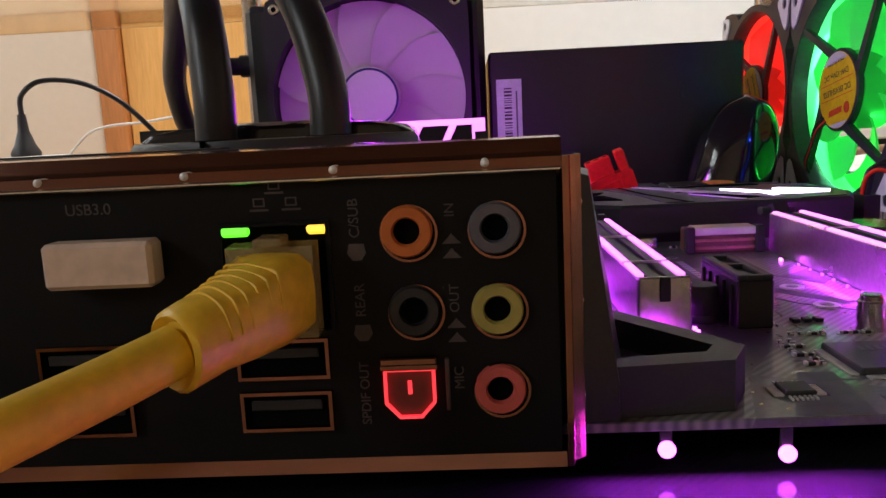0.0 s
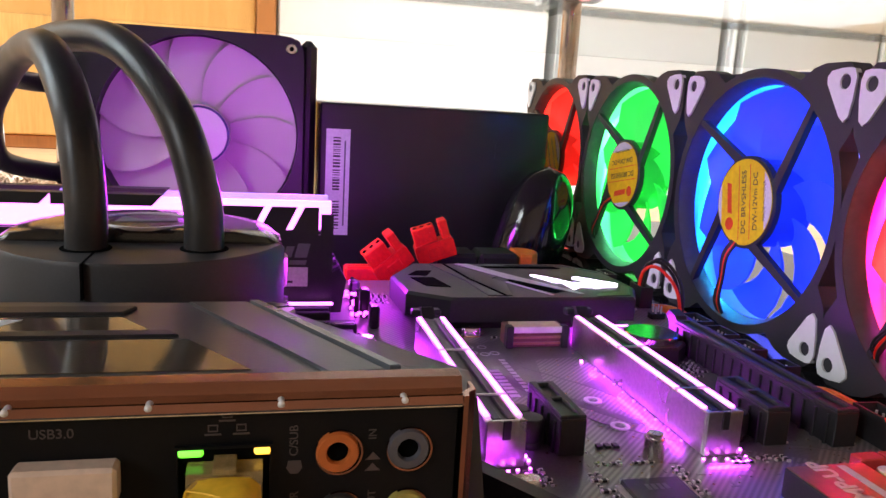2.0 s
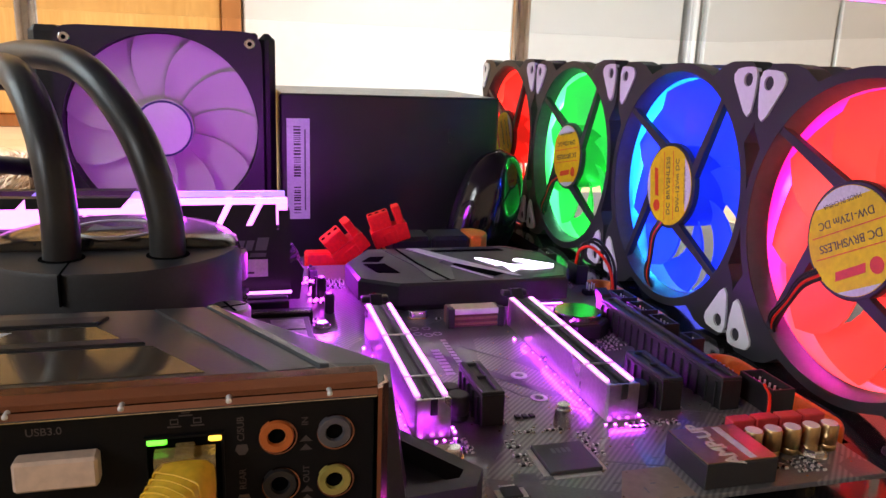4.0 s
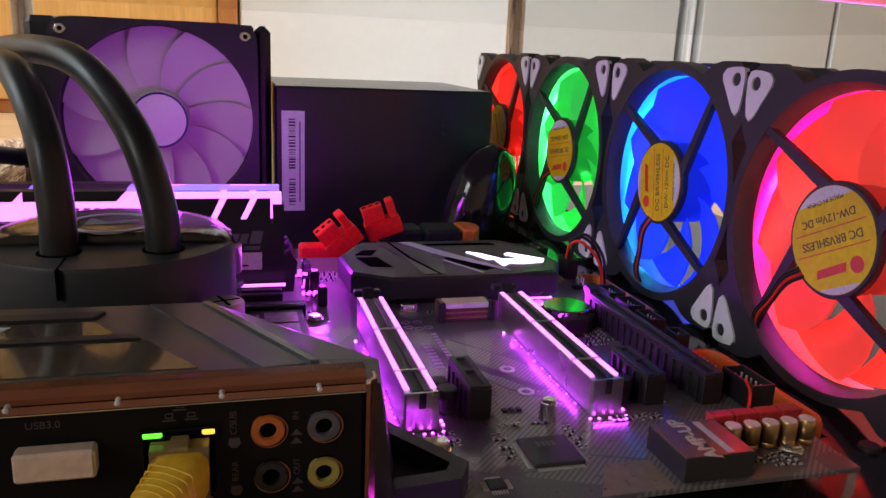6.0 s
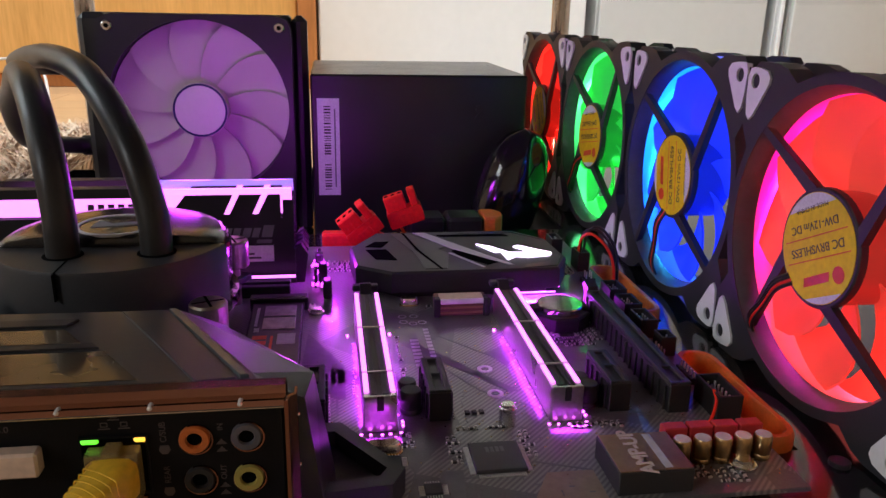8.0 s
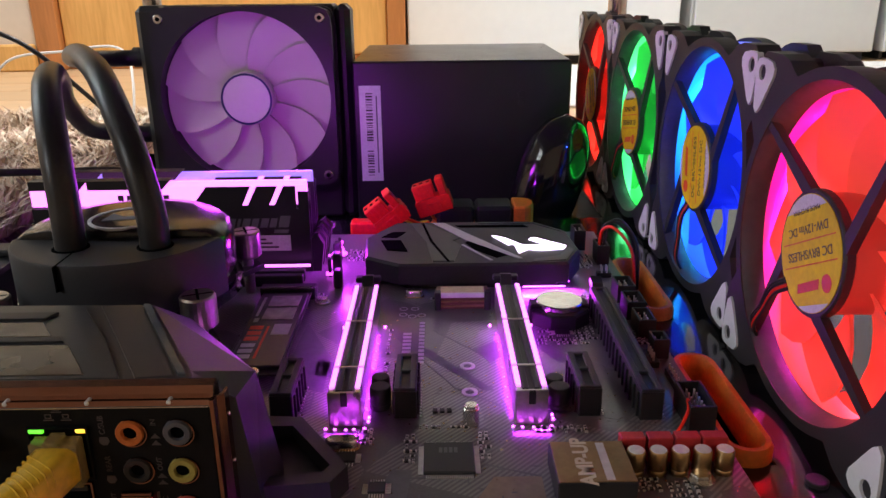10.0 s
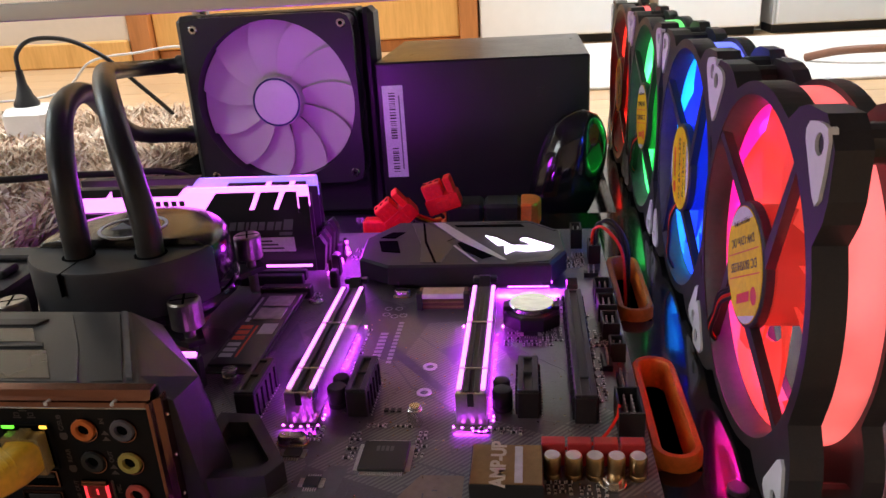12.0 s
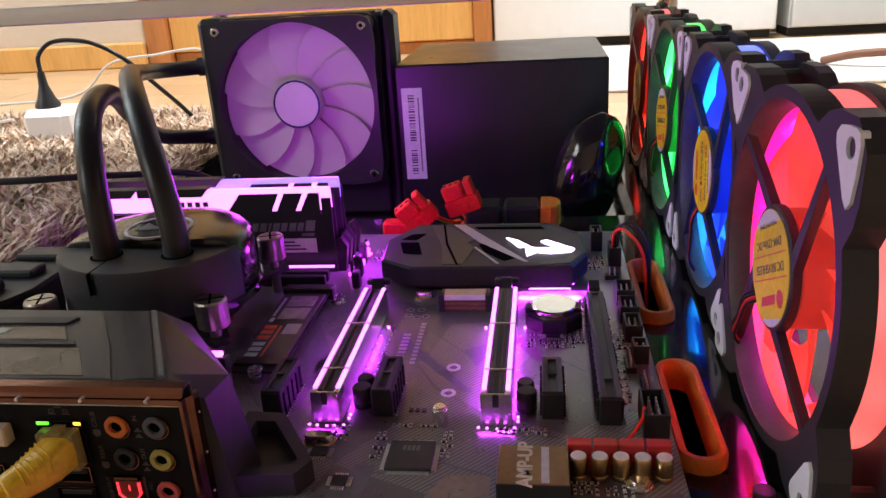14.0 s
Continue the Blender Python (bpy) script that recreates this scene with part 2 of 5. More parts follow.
def loft(bm, rings, caps=True, close=False):
    """Joins rings of points one after another."""
    made = [[bm.verts.new(p) for p in r] for r in rings]
    n = len(made[0])
    pairs = list(zip(made, made[1:])) + ([(made[-1], made[0])] if close else [])
    for a, c in pairs:
        for i in range(n):
            bm.faces.new([a[i], a[(i + 1) % n], c[(i + 1) % n], c[i]])
    if caps and not close:
        bm.faces.new(made[0]), bm.faces.new(made[-1])
    return bm


def prism(bm, pts, d0, d1, axis="z", b=0.0):
    """A polygon pushed along an axis, with a small chamfer b at its far rim."""
    rings = [[at(axis, u, w, d0) for u, w in pts]]
    if b:
        cu, cw = sum(p[0] for p in pts) / len(pts), sum(p[1] for p in pts) / len(pts)
        far = max(math.hypot(u - cu, w - cw) for u, w in pts)
        k = 1 - b / far
        s = 1 if d1 > d0 else -1
        rings += [[at(axis, u, w, d1 - s * b) for u, w in pts], [at(axis, cu + (u - cu) * k, cw + (w - cw) * k, d1) for u, w in pts]]
    else:
        rings.append([at(axis, u, w, d1) for u, w in pts])
    return loft(bm, rings)


def circle(u, w, r, n=24, start=0.0):
    return [(u + r * math.cos(start + 2 * math.pi * i / n), w + r * math.sin(start + 2 * math.pi * i / n)) for i in range(n)]


def cyl(bm, u, w, r, d0, d1, axis="z", n=24, b=0.3):
    return prism(bm, circle(u, w, r, n), d0, d1, axis, b)


def frame_ring(bm, outer, inner, d0, d1, axis="z"):
    """A flat ring between two outlines of as many points."""
    return loft(bm, [[at(axis, u, w, d) for u, w in o] for o, d in ((outer, d0), (outer, d1), (inner, d1), (inner, d0))], close=True)


def smooth_path(pts, steps=8):
    pts = [Vector(p) for p in pts]
    ext = [2 * pts[0] - pts[1], *pts, 2 * pts[-1] - pts[-2]]
    out = []
    for i in range(1, len(ext) - 2):
        a, b, c, d = ext[i - 1:i + 3]
        for k in range(steps):
            t = k / steps
            out.append(0.5 * (2 * b + (c - a) * t + (2 * a - 5 * b + 4 * c - d) * t * t + (3 * b - a - 3 * c + d) * t ** 3))
    return out + [pts[-1]]


def tube(bm, pts, r, n=10, steps=8, ends=None):
    path = smooth_path(pts, steps)
    rings = []
    side = None
    for i, p in enumerate(path):
        d = (path[min(i + 1, len(path) - 1)] - path[max(i - 1, 0)]).normalized()
        if side is None:
            side = d.orthogonal().normalized()
        side = (side - d * side.dot(d)).normalized()
        up = d.cross(side)
        k = r if ends is None else r + (ends - r) * i / (len(path) - 1)
        rings.append([p + k * (math.cos(a) * side + math.sin(a) * up) for a in (2 * math.pi * j / n for j in range(n))])
    return loft(bm, rings)


def stadium(u, w, half_u, half_w, n=10):
    """An oblong outline with round ends, long in w."""
    out = []
    for k, c in ((0, 1), (1, -1)):
        for i in range(n + 1):
            a = math.pi * (i / n + k)
            out.append((u + half_u * math.cos(a), w + c * (half_w - half_u) + half_u * math.sin(a)))
    return out


def lettering(name, text, size, m, material, parent, label="", thick=0.05, bold=0.0):
    cu = bpy.data.curves.new(name, "FONT")
    cu.offset = bold
    cu.body, cu.size, cu.extrude, cu.align_x, cu.align_y = text, size, thick, "CENTER", "CENTER"
    tmp = new(name, cu)
    me = bpy.data.meshes.new_from_object(tmp)
    bpy.data.objects.remove(tmp)
    me.transform(Matrix.Translation(-root_place(parent)) @ Matrix.Scale(S, 4) @ m)
    me.materials.append(material)
    ob = new(name, me)
    ob.parent = parent
    return tagged(ob, label)


def B():
    return bmesh.new()


def spin(x, y, z, rx=0, ry=0, rz=0):
    return pose(x, y, z, rx, ry, rz)


# ---- the room ----
FLOOR = -60
bm = B()
box(bm, -2600, 2600, -3600, 1800, FLOOR - 120, FLOOR - 3, 1)
floor = single("floor", bm, LAMINATE, "light brown laminate floor of narrow planks", "floor", kind="structure")
bm = B()
box(bm, -2600, 2600, -3600, 1800, 2300, 2400, 1)
single("ceiling", bm, WALL, "plain white ceiling", "ceiling", kind="structure")
bm = B()
box(bm, -2600, -905, 1652, 1790, FLOOR + 45, 2300, 1)
single("wall_north", bm, WALL, "warm white plastered wall", "wall", kind="structure")
bm = B()
box(bm, -2600, 2600, 1792, 1900, FLOOR, 2300, 1)
single("wall_back", bm, WALL, "plain wall behind the cupboards", "wall", kind="structure")
bm = B()
box(bm, -2600, 2600, -3700, -3600, FLOOR, 2300, 1)
single("wall_south", bm, WALL, "plain white wall", "wall", kind="structure")
bm = B()
box(bm, 2500, 2600, -3598, 1790, FLOOR, 2300, 1)
single("wall_east", bm, WALL, "plain white wall", "wall", kind="structure")
# openings made up to hold the two added daylight lamps
bm = B()
for y0, y1, z0, z1 in ((-3598, -1900, FLOOR, 2300), (-1100, 600, FLOOR, 2300), (-1900, -1100, FLOOR, 800), (-1900, -1100, 1800, 2300), (1550, 1790, FLOOR, 2300), (600, 1550, FLOOR, 650), (600, 1550, 1850, 2300)):
    box(bm, -2500, -2400, y0, y1, z0, z1, 0.5)
single("wall_west", bm, WALL, "white wall with two added window openings", "wall", kind="structure")
bm = B()
box(bm, -2600, -905, 1630, 1651, FLOOR, FLOOR + 62, 4)
single("baseboard", bm, WOOD, "honey coloured wooden skirting board", "baseboard", kind="structure")


def wooden_cupboard():
    t = thing("wooden_cupboard", -450, 1660, FLOOR, "honey coloured wooden cupboard with a darker post", "cupboard")
    bm = B()
    box(bm, -903, -845, 1645, 1780, FLOOR, 2200, 3)
    part("side_post", bm, WOOD_POST, t)
    bm = B()
    box(bm, -843, -80, 1662, 1780, FLOOR + 30, 2200, 3)
    part("door", bm, WOOD, t)
    bm = B()
    box(bm, -78, -36, 1640, 1780, FLOOR, 2200, 3)
    part("side_post", bm, WOOD_POST, t)
    bm = B()
    box(bm, -843, -80, 1672, 1780, FLOOR, FLOOR + 28, 2)
    part("plinth", bm, WOOD_POST, t)


def white_cupboard(x0, x1, y, label, lacquer=WHITE_DOOR):
    t = thing("white_cupboard", (x0 + x1) / 2, y, FLOOR, label, "cupboard", "white cupboards")
    bm = B()
    box(bm, x0, x1, y + 20, 1785, FLOOR + 20, 2200, 2)
    part("body", bm, lacquer, t)
    bm = B()
    box(bm, x0 + 3, x1 - 3, y, y + 18, FLOOR + 22, 2190, 3)
    part("door", bm, lacquer, t)
    bm = B()
    box(bm, x0 + 5, x1 - 5, y + 40, 1780, FLOOR, FLOOR + 19, 1)
    part("plinth", bm, DARK_GAP, t, "dark recessed plinth")


wooden_cupboard()
white_cupboard(-33, 610, 1650, "glossy white cupboard door above a dark plinth")
white_cupboard(640, 1080, 1655, "white cupboard, colour darkened for shade, beside a narrow gap", SHADED_DOOR)
white_cupboard(1112, 1130, 1655, "narrow white filler strip between cupboards")
white_cupboard(1146, 1560, 1655, "white cupboard, colour darkened for shade, beside a narrow gap", SHADED_DOOR)
white_cupboard(1568, 2300, 1655, "white cupboard, colour darkened for shade, in the room's corner", SHADED_DOOR)

# planks of the floor where it is seen
length = 620
bm = B()
box(bm, 0, length - 2, 0, 118, -3, 0, 0.8)
first = part("plank", bm, LAMINATE, floor)
k = 0
for r in range(14):
    for c in range(6):
        ob = first if k == 0 else first.copy()
        if k:
            scene.collection.objects.link(ob)
        ob.location = ((-1700 + c * length + (r * 217) % length) * S, (90 + r * 120) * S, FLOOR * S)
        k += 1

# ---- the open case that carries everything ----
case = thing("computer_case", 0, 150, FLOOR, "glossy black steel case panel lying flat on the floor", "computer case")
TZ = -8.5
for x0, x1, y0, y1 in ((-232, 123.4, -78, 252), (138.8, 330, -78, 470), (123.4, 138.8, -78, -14.5), (123.4, 138.8, 51.5, 95), (123.4, 138.8, 161, 252)):
    bm = B()
    box(bm, x0, x1, y0, y1, TZ - 1.2, TZ, 0.05)
    part("tray_panel", bm, TRAY, case, "glossy black lacquered tray panel")
RZ = -30
bm = B()
box(bm, -230, 142.4, 252.2, 468, RZ - 1.2, RZ, 0.05)
part("sunken_tray", bm, TRAY, case, "sunken rear part of the tray")
for x0, x1, y0, y1 in ((-230, 142.4, 251.0, 252.1), (142.5, 143.6, 252.2, 468)):
    bm = B()
    box(bm, x0, x1, y0, y1, RZ - 1.2, TZ - 1.3, 0.05)
    part("tray_step", bm, TRAY, case)
for x0, x1, y0, y1 in ((-232, 330, -78, -76.5), (-232, 330, 468.5, 470), (-232, -230.5, -76, 468), (328.5, 330, -76, 468)):
    bm = B()
    box(bm, x0, x1, y0, y1, FLOOR, TZ - 1.3, 0.2)
    part("side", bm, TRAY, case)
bm = B()
box(bm, -230, 328, -76, 468, FLOOR, FLOOR + 1, 0.1)
part("bottom", bm, TRAY, case)
for x, y in ((147, -24), (-205, -60)):
    bm = B()
    cyl(bm, x, y, 3.4, TZ, TZ + 1.6, n=16)
    part("screw", bm, BLACK, case)


def grommet(x, y, half_u, half_w, turn=0):
    t = thing("cable_grommet", x, y, TZ, "bright orange rubber grommet lining a cable slot", "grommet", "cable grommets")
    bm = B()
    o, i = stadium(x, y, half_u, half_w), stadium(x, y, half_u - 3.6, half_w - 3.6)
    m1, m2 = stadium(x, y, half_u - 0.8, half_w - 0.8), stadium(x, y, half_u - 2.6, half_w - 2.6)
    def ring(p, z):
        return [Vector((u, w, z)) for u, w in p]
    loft(bm, [ring(o, TZ), ring(o, TZ + 4.2), ring(m1, TZ + 5.8), ring(m2, TZ + 5.8), ring(i, TZ + 4.6), ring(i, TZ - 7), ring(m2, TZ - 7), ring(m2, TZ)], close=True)
    part("rim", bm, ORANGE, t, smooth=True)
    if turn:
        t.rotation_euler = (0, 0, radians(turn))
    return t


grommet(131, 18.4, 8.6, 34.5)
grommet(131.2, 128, 8.6, 34.5)
g3 = grommet(58, 226, 8.5, 31, 90)

# ---- motherboard ----
board = thing("motherboard", -30, 76, TZ, "dark grey gaming motherboard with violet lit slots", "motherboard")
bm = B()
box(bm, -183, 122, -45.5, 198.5, -1.6, 0, 0.2)
pcb = part("circuit_board", bm, PCB, board, "dark grey lacquered circuit board")
for x, y in ((-170, -30), (-170, 90), (-170, 188), (107, -33), (107, 92), (107, 188), (-20, 188), (-20, 100)):
    bm = B()
    cyl(bm, x, y, 2.6, TZ, -1.6, n=6, b=0.1)
    part("standoff", bm, GOLD, board)


# added discs on tabs at the board's rear edge imitate spots mirrored in the tray
for x, z in ((-9, -4.4), (8.75, -5.6)):
    bm = B()
    box(bm, x - 0.9, x + 0.9, -45.3, -44.5, z - 1, -1.6, 0.15)
    tab = part("spot_holder", bm, BLACK, board)
    bm = B()
    cyl(bm, x, z, 1.3, -45.3, -46.2, "y", 16, 0.3)
    part("tray_light_spot", bm, LED_DOT, tab, "violet disc standing for a light spot mirrored in the tray")
# added lamp for the glow reflected by the tray
lamp("tray_glow_fill", "AREA", 0.07, VIOLET, (0.0, -0.048, -0.003), (0.0, -0.058, -0.0085), 0.04, 0.002)


def patch(pts, material=SILK_DIM, z=0.06):
    bm = B()
    prism(bm, pts, 0.0, z)
    return part("printed_field", bm, material, pcb)


# printed angular fields on the board
patch([(-14, 45), (12, 34), (12, 26), (-14, 33)], SILK_DIM)
patch([(-26, 28), (-9, 20), (-9, 46), (-23, 78)], SILK_DIM)
patch([(15, 62), (48, 20), (52, 20), (20, 64)], SILK_DIM)
patch([(52, 40), (56, 46), (56, 60), (46, 52)], SILK_DIM)
patch([(66, 62), (78, 40), (84, 40), (70, 66)], SILK_DIM)
patch([(10, -45), (18, -26), (24, -26), (22, -45)], SILK_DIM)
patch([(40, -45), (48, -30), (62, -30), (62, -45)], SILK_BRONZE)
# maker's name and model printed on the board, drawn as plain bars
for x, y, w, h in ((19.5, 56, 3.4, 26), (25.4, 60, 2.2, 40)):
    n = int(h / 3.2)
    for i in range(n):
        bm = B()
        box(bm, x - w / 2, x + w / 2, y + (i - n / 2) * 3.2, y + (i - n / 2) * 3.2 + 2.1, 0, 0.08, 0.02)
        part("printed_bar", bm, SILK, pcb)
for x, y in ((17, 86), (21, 84), (25, 85), (17, 92), (22, 92)):
    bm = B()
    frame_ring(bm, circle(x, y, 1.9, 12), circle(x, y, 1.4, 12), 0, 0.08)
    part("printed_mark", bm, SILK, pcb)


def armoured_slot(x):
    """A steel clad graphics slot with two lit strips along its rim."""
    bm = B()
    box(bm, x - 3.1, x + 3.1, -0.6, 89.6, 0, 11.4, 0.3)
    s = part("graphics_slot", bm, BLACK, board, "steel clad graphics card slot with lit rims")
    for sx in (-1, 1):
        bm = B()
        a, b2 = sorted((x + sx * 3.15, x + sx * 5.3))
        box(bm, a, b2, -1, 91, 0, 12.2, 0.35)
        part("side_wall", bm, SLOT_STEEL, s)
        for y0, y1 in ((1.5, 14.5), (16, 52), (53.5, 89.5)):
            bm = B()
            c = x + sx * 4.2
            box(bm, c - 0.85, c + 0.85, y0, y1, 12.0, 12.75, 0.2)
            part("light_strip", bm, LED_STRIP, s, "glowing violet strip")
    bm = B()
    box(bm, x - 5.3, x + 5.3, -2.2, -1.05, 0, 12.6, 0.3)
    part("end_plate", bm, SLOT_STEEL, s)
    bm = B()
    box(bm, x - 1.1, x + 1.1, -2.7, -2.2, 7.6, 12.7, 0.2)
    part("end_notch", bm, BLACK, s)
    for sx in (-1, 1):
        bm = B()
        c = x + sx * 1.9
        box(bm, c - 1.0, c + 1.0, 0, 89, 11.45, 12.3, 0.2)
        part("contact_rail", bm, SATIN, s)
    for y in (15.2, 52.8):
        bm = B()
        box(bm, x - 5.2, x + 5.2, y - 0.35, y + 0.35, 12.25, 12.85, 0.1)
        part("cross_bar", bm, SLOT_STEEL, s)
    bm = B()
    prism(bm, [(89.8, 0), (97, 0), (97, 6), (100, 9), (100, 13.5), (96, 14.5), (92, 11), (89.8, 11)], x - 2.4, x + 2.4, "x", 0.3)
    part("latch", bm, BLACK, s)
    bm = B()
    box(bm, x - 5.6, x + 5.6, 97, 101, 10.5, 13, 0.5)
    part("latch_wing", bm, SATIN, s)
    for dx in (-6.2, -3.2, 0.4, 3.0, 6.4):
        bm = B()
        box(bm, x + dx - 0.45, x + dx + 0.45, -4.8 + abs(dx) * 0.12, -4.2 + abs(dx) * 0.12, 0, 0.6, 0.15)
        part("diode", bm, LED_DOT, s, "glowing violet diode or imitated sparkle")
    for dy in (0, 2.4):
        bm = B()
        box(bm, x + 7.0, x + 7.8, dy, dy + 0.9, 0, 0.7, 0.1)
        part("diode", bm, LED_DOT, s)
    for sx in (-1, 1):
        # row of dots and an added lamp imitate the strips' reflection in the lacquer
        for i in range(9):
            bm = B()
            c = x + sx * (6.4 + 0.12 * (i % 3))
            box(bm, c - 0.3, c + 0.3, 7 + i * 7.2, 7.6 + i * 7.2, 0, 0.6, 0.1)
            part("reflection_dot", bm, ROW, s)
        lamp("slot_reflection_glow", "AREA", 0.0085, VIOLET, ((x + sx * 5.75) * S, 0.039, 0.0034), ((x + sx * 9.2) * S, 0.039, 0.0), 0.064, 0.0012)
        bm = B()
        c = x + sx * 8.6
        box(bm, c - 0.5, c + 0.5, 72, 73.2, 0, 1.0, 0.2)
        part("diode", bm, LED_DOT, s)
    return s


armoured_slot(1.4)
armoured_slot(62.36)
for x in (1.4, 62.36):
    lamp("slot_end_glow", "AREA", 0.0016, VIOLET, (x * S, -0.0062, 0.0011), (x * S, -0.0075, 0.0), 0.012, 0.0008)
lamp("heatsink_glow", "AREA", 0.05, VIOLET, (0.082, 0.1125, 0.0036), (0.082, 0.106, 0.0), 0.03, 0.002)
lamp("memory_bar_glow", "POINT", 0.085, VIOLET, (-0.085, 0.19, 0.052), size=0.01)
lamp("memory_bar_glow", "POINT", 0.095, VIOLET, (-0.045, 0.192, 0.05), size=0.01)


def plain_slot(x, y0, length):
    bm = B()
    box(bm, x - 3.75, x + 3.75, y0, y0 + length, 0, 10.2, 0.3)
    s = part("expansion_slot", bm, BLACK, board, "black plastic expansion slot")
    for sx in (-1, 1):
        bm = B()
        c = x + sx * 2.6
        box(bm, c - 1.1, c + 1.1, y0 + 0.2, y0 + length - 0.2, 10.1, 11.3, 0.3)
        part("rim", bm, SATIN, s)
    for y in (y0 + 1.2, y0 + 13.5, y0 + length - 1.2):
        bm = B()
        box(bm, x - 3.6, x + 3.6, y - 0.8, y + 0.8, 10.1, 11.25, 0.2)
        part("bridge", bm, SATIN, s)
    n = int(length / 5)
    for i in range(n):
        for sx in (-1, 1):
            bm = B()
            y = y0 + 3 + i * (length - 6) / max(1, n - 1)
            a, b2 = sorted((x + sx * 3.7, x + sx * 4.5))
            box(bm, a, b2, y - 0.5, y + 0.5, 0, 9.0, 0.15)
            part("rib", bm, BLACK, s)
    bm = B()
    for i in range(int(length / 2)):
        box(bm, x + 4.6, x + 5.1, y0 + 1 + i * 2, y0 + 1.6 + i * 2, 0, 0.5, 0.1)
    part("pin_row", bm, SOLDER, s, kind="stuff")
    return s


plain_slot(-19.5, 0, 25.5)
plain_slot(21.0, 2, 25.5)
plain_slot(82.0, 2, 25.5)
plain_slot(101.8, -1, 89)
bm = B()
prism(bm, [(88.2, 0), (94, 0), (94, 9), (97, 11), (95, 13.5), (90, 12), (88.2, 10)], 99.4, 104.2, "x", 0.3)
part("slot_latch", bm, BLACK, board)


def can_capacitor(x, y, r, h, side=BLACK, top=SATIN):
    bm = B()
    prof = [(r * 0.95, 0), (r, 0.5), (r, 1.4), (r * 0.93, 1.8), (r, 2.2), (r, h - 0.6), (r * 0.9, h)]
    loft(bm, [[Vector((u, w, z)) for u, w in circle(x, y, rr, 20)] for rr, z in prof])
    c = part("capacitor", bm, side, board, smooth=True)
    bm = B()
    cyl(bm, x, y, r * 0.86, h, h + 0.15, n=20, b=0.05)
    part("capacitor_top", bm, top, c)


can_capacitor(12.2, 10, 3.7, 8)
can_capacitor(11.8, 18.5, 3.2, 7)
can_capacitor(72.8, 8.5, 3.7, 8)
can_capacitor(72.3, 16.5, 3.2, 7)
for i in range(5):
    can_capacitor(89.4 + 6.5 * i, -29.2, 2.75, 8, CAN, CAN_TOP)
for i in range(4):
    bm = B()
    x = 86.2 + 8.2 * i
    box(bm, x, x + 7.4, -24.2, -20.0, 0, 8.4, 0.3)
    part("film_capacitor", bm, RED_BLOCK, board, "red film capacitor block")

# drive stand-off, holes and small marks
bm = B()
cyl(bm, 42.6, -1.5, 2.7, 0, 6.2, n=20)
cyl(bm, 42.6, -1.5, 2.2, 6.2, 7.4, n=20)
part("drive_standoff", bm, STEEL, board, smooth=True)
for x, y in ((43, 38), (43, 18.7)):
    bm = B()
    frame_ring(bm, circle(x, y, 2.9, 20), circle(x, y, 1.6, 20), 0, 0.35)
    part("plated_ring", bm, CAN_TOP, board)
for i in range(3):
    bm = B()
    box(bm, 30 + i * 2.4, 31.6 + i * 2.4, 5.2, 7.4, 0, 0.8, 0.15)
    part("resistor", bm, CHIP, board)


def flat_chip(x, y, w, h, t, pins=0, material=CHIP, pin_material=SOLDER, bars=True):
    bm = B()
    box(bm, x - w / 2, x + w / 2, y - h / 2, y + h / 2, 0.25, t, 0.25)
    c = part("chip", bm, material, board)
    if pins:
        bm = B()
        for i in range(pins):
            f = (i + 0.5) / pins - 0.5
            for s in (-1, 1):
                box(bm, x + f * w * 0.92 - 0.17, x + f * w * 0.92 + 0.17, min(y + s * h / 2, y + s * (h / 2 + 1.6)), max(y + s * h / 2, y + s * (h / 2 + 1.6)), 0, 0.4, 0.05)
                box(bm, min(x + s * w / 2, x + s * (w / 2 + 1.6)), max(x + s * w / 2, x + s * (w / 2 + 1.6)), y + f * h * 0.92 - 0.17, y + f * h * 0.92 + 0.17, 0, 0.4, 0.05)
        part("pin_row", bm, pin_material, c, kind="stuff")
    if bars:
        for i in range(4):
            bm = B()
            box(bm, x - w * 0.2 + i * w * 0.1, x - w * 0.13 + i * w * 0.1, y + h * 0.12, y + h * 0.3, t, t + 0.05, 0.01)
            part("printed_bar", bm, SILK_DIM, c)
    return c


flat_chip(35, -21.5, 15.4, 15.4, 1.5, 26, mat("grey_chip_epoxy", (0.042, 0.041, 0.044), 0.4, scale=1500))
flat_chip(3.5, -20, 6, 5, 1.0, 6, bars=False)
flat_chip(83, 66, 6, 4.5, 1.1, 6, bars=False)
flat_chip(14, -35, 5, 5, 1.0, 6, bars=False)
amp = flat_chip(75.5, -34.0, 22, 20, 7.6, 0, CHIP, bars=False)
bm = B()
box(bm, 64.8, 86.2, -43.7, -24.3, 7.6, 7.9, 0.1)
part("lid", bm, CHIP_BRONZE, amp, "bronze lid")
lettering("printed_text", "AMP-UP", 6.4, spin(73.2, -34, 7.96, 0, 0, 90), mat("pale_bronze_print", (0.72, 0.62, 0.5), 0.5, bump=0), amp, bold=0.22)
bm = B()
box(bm, 78.0, 80.4, -43.0, -25.2, 7.9, 7.97, 0.02)
part("printed_bar", bm, SILK, amp)


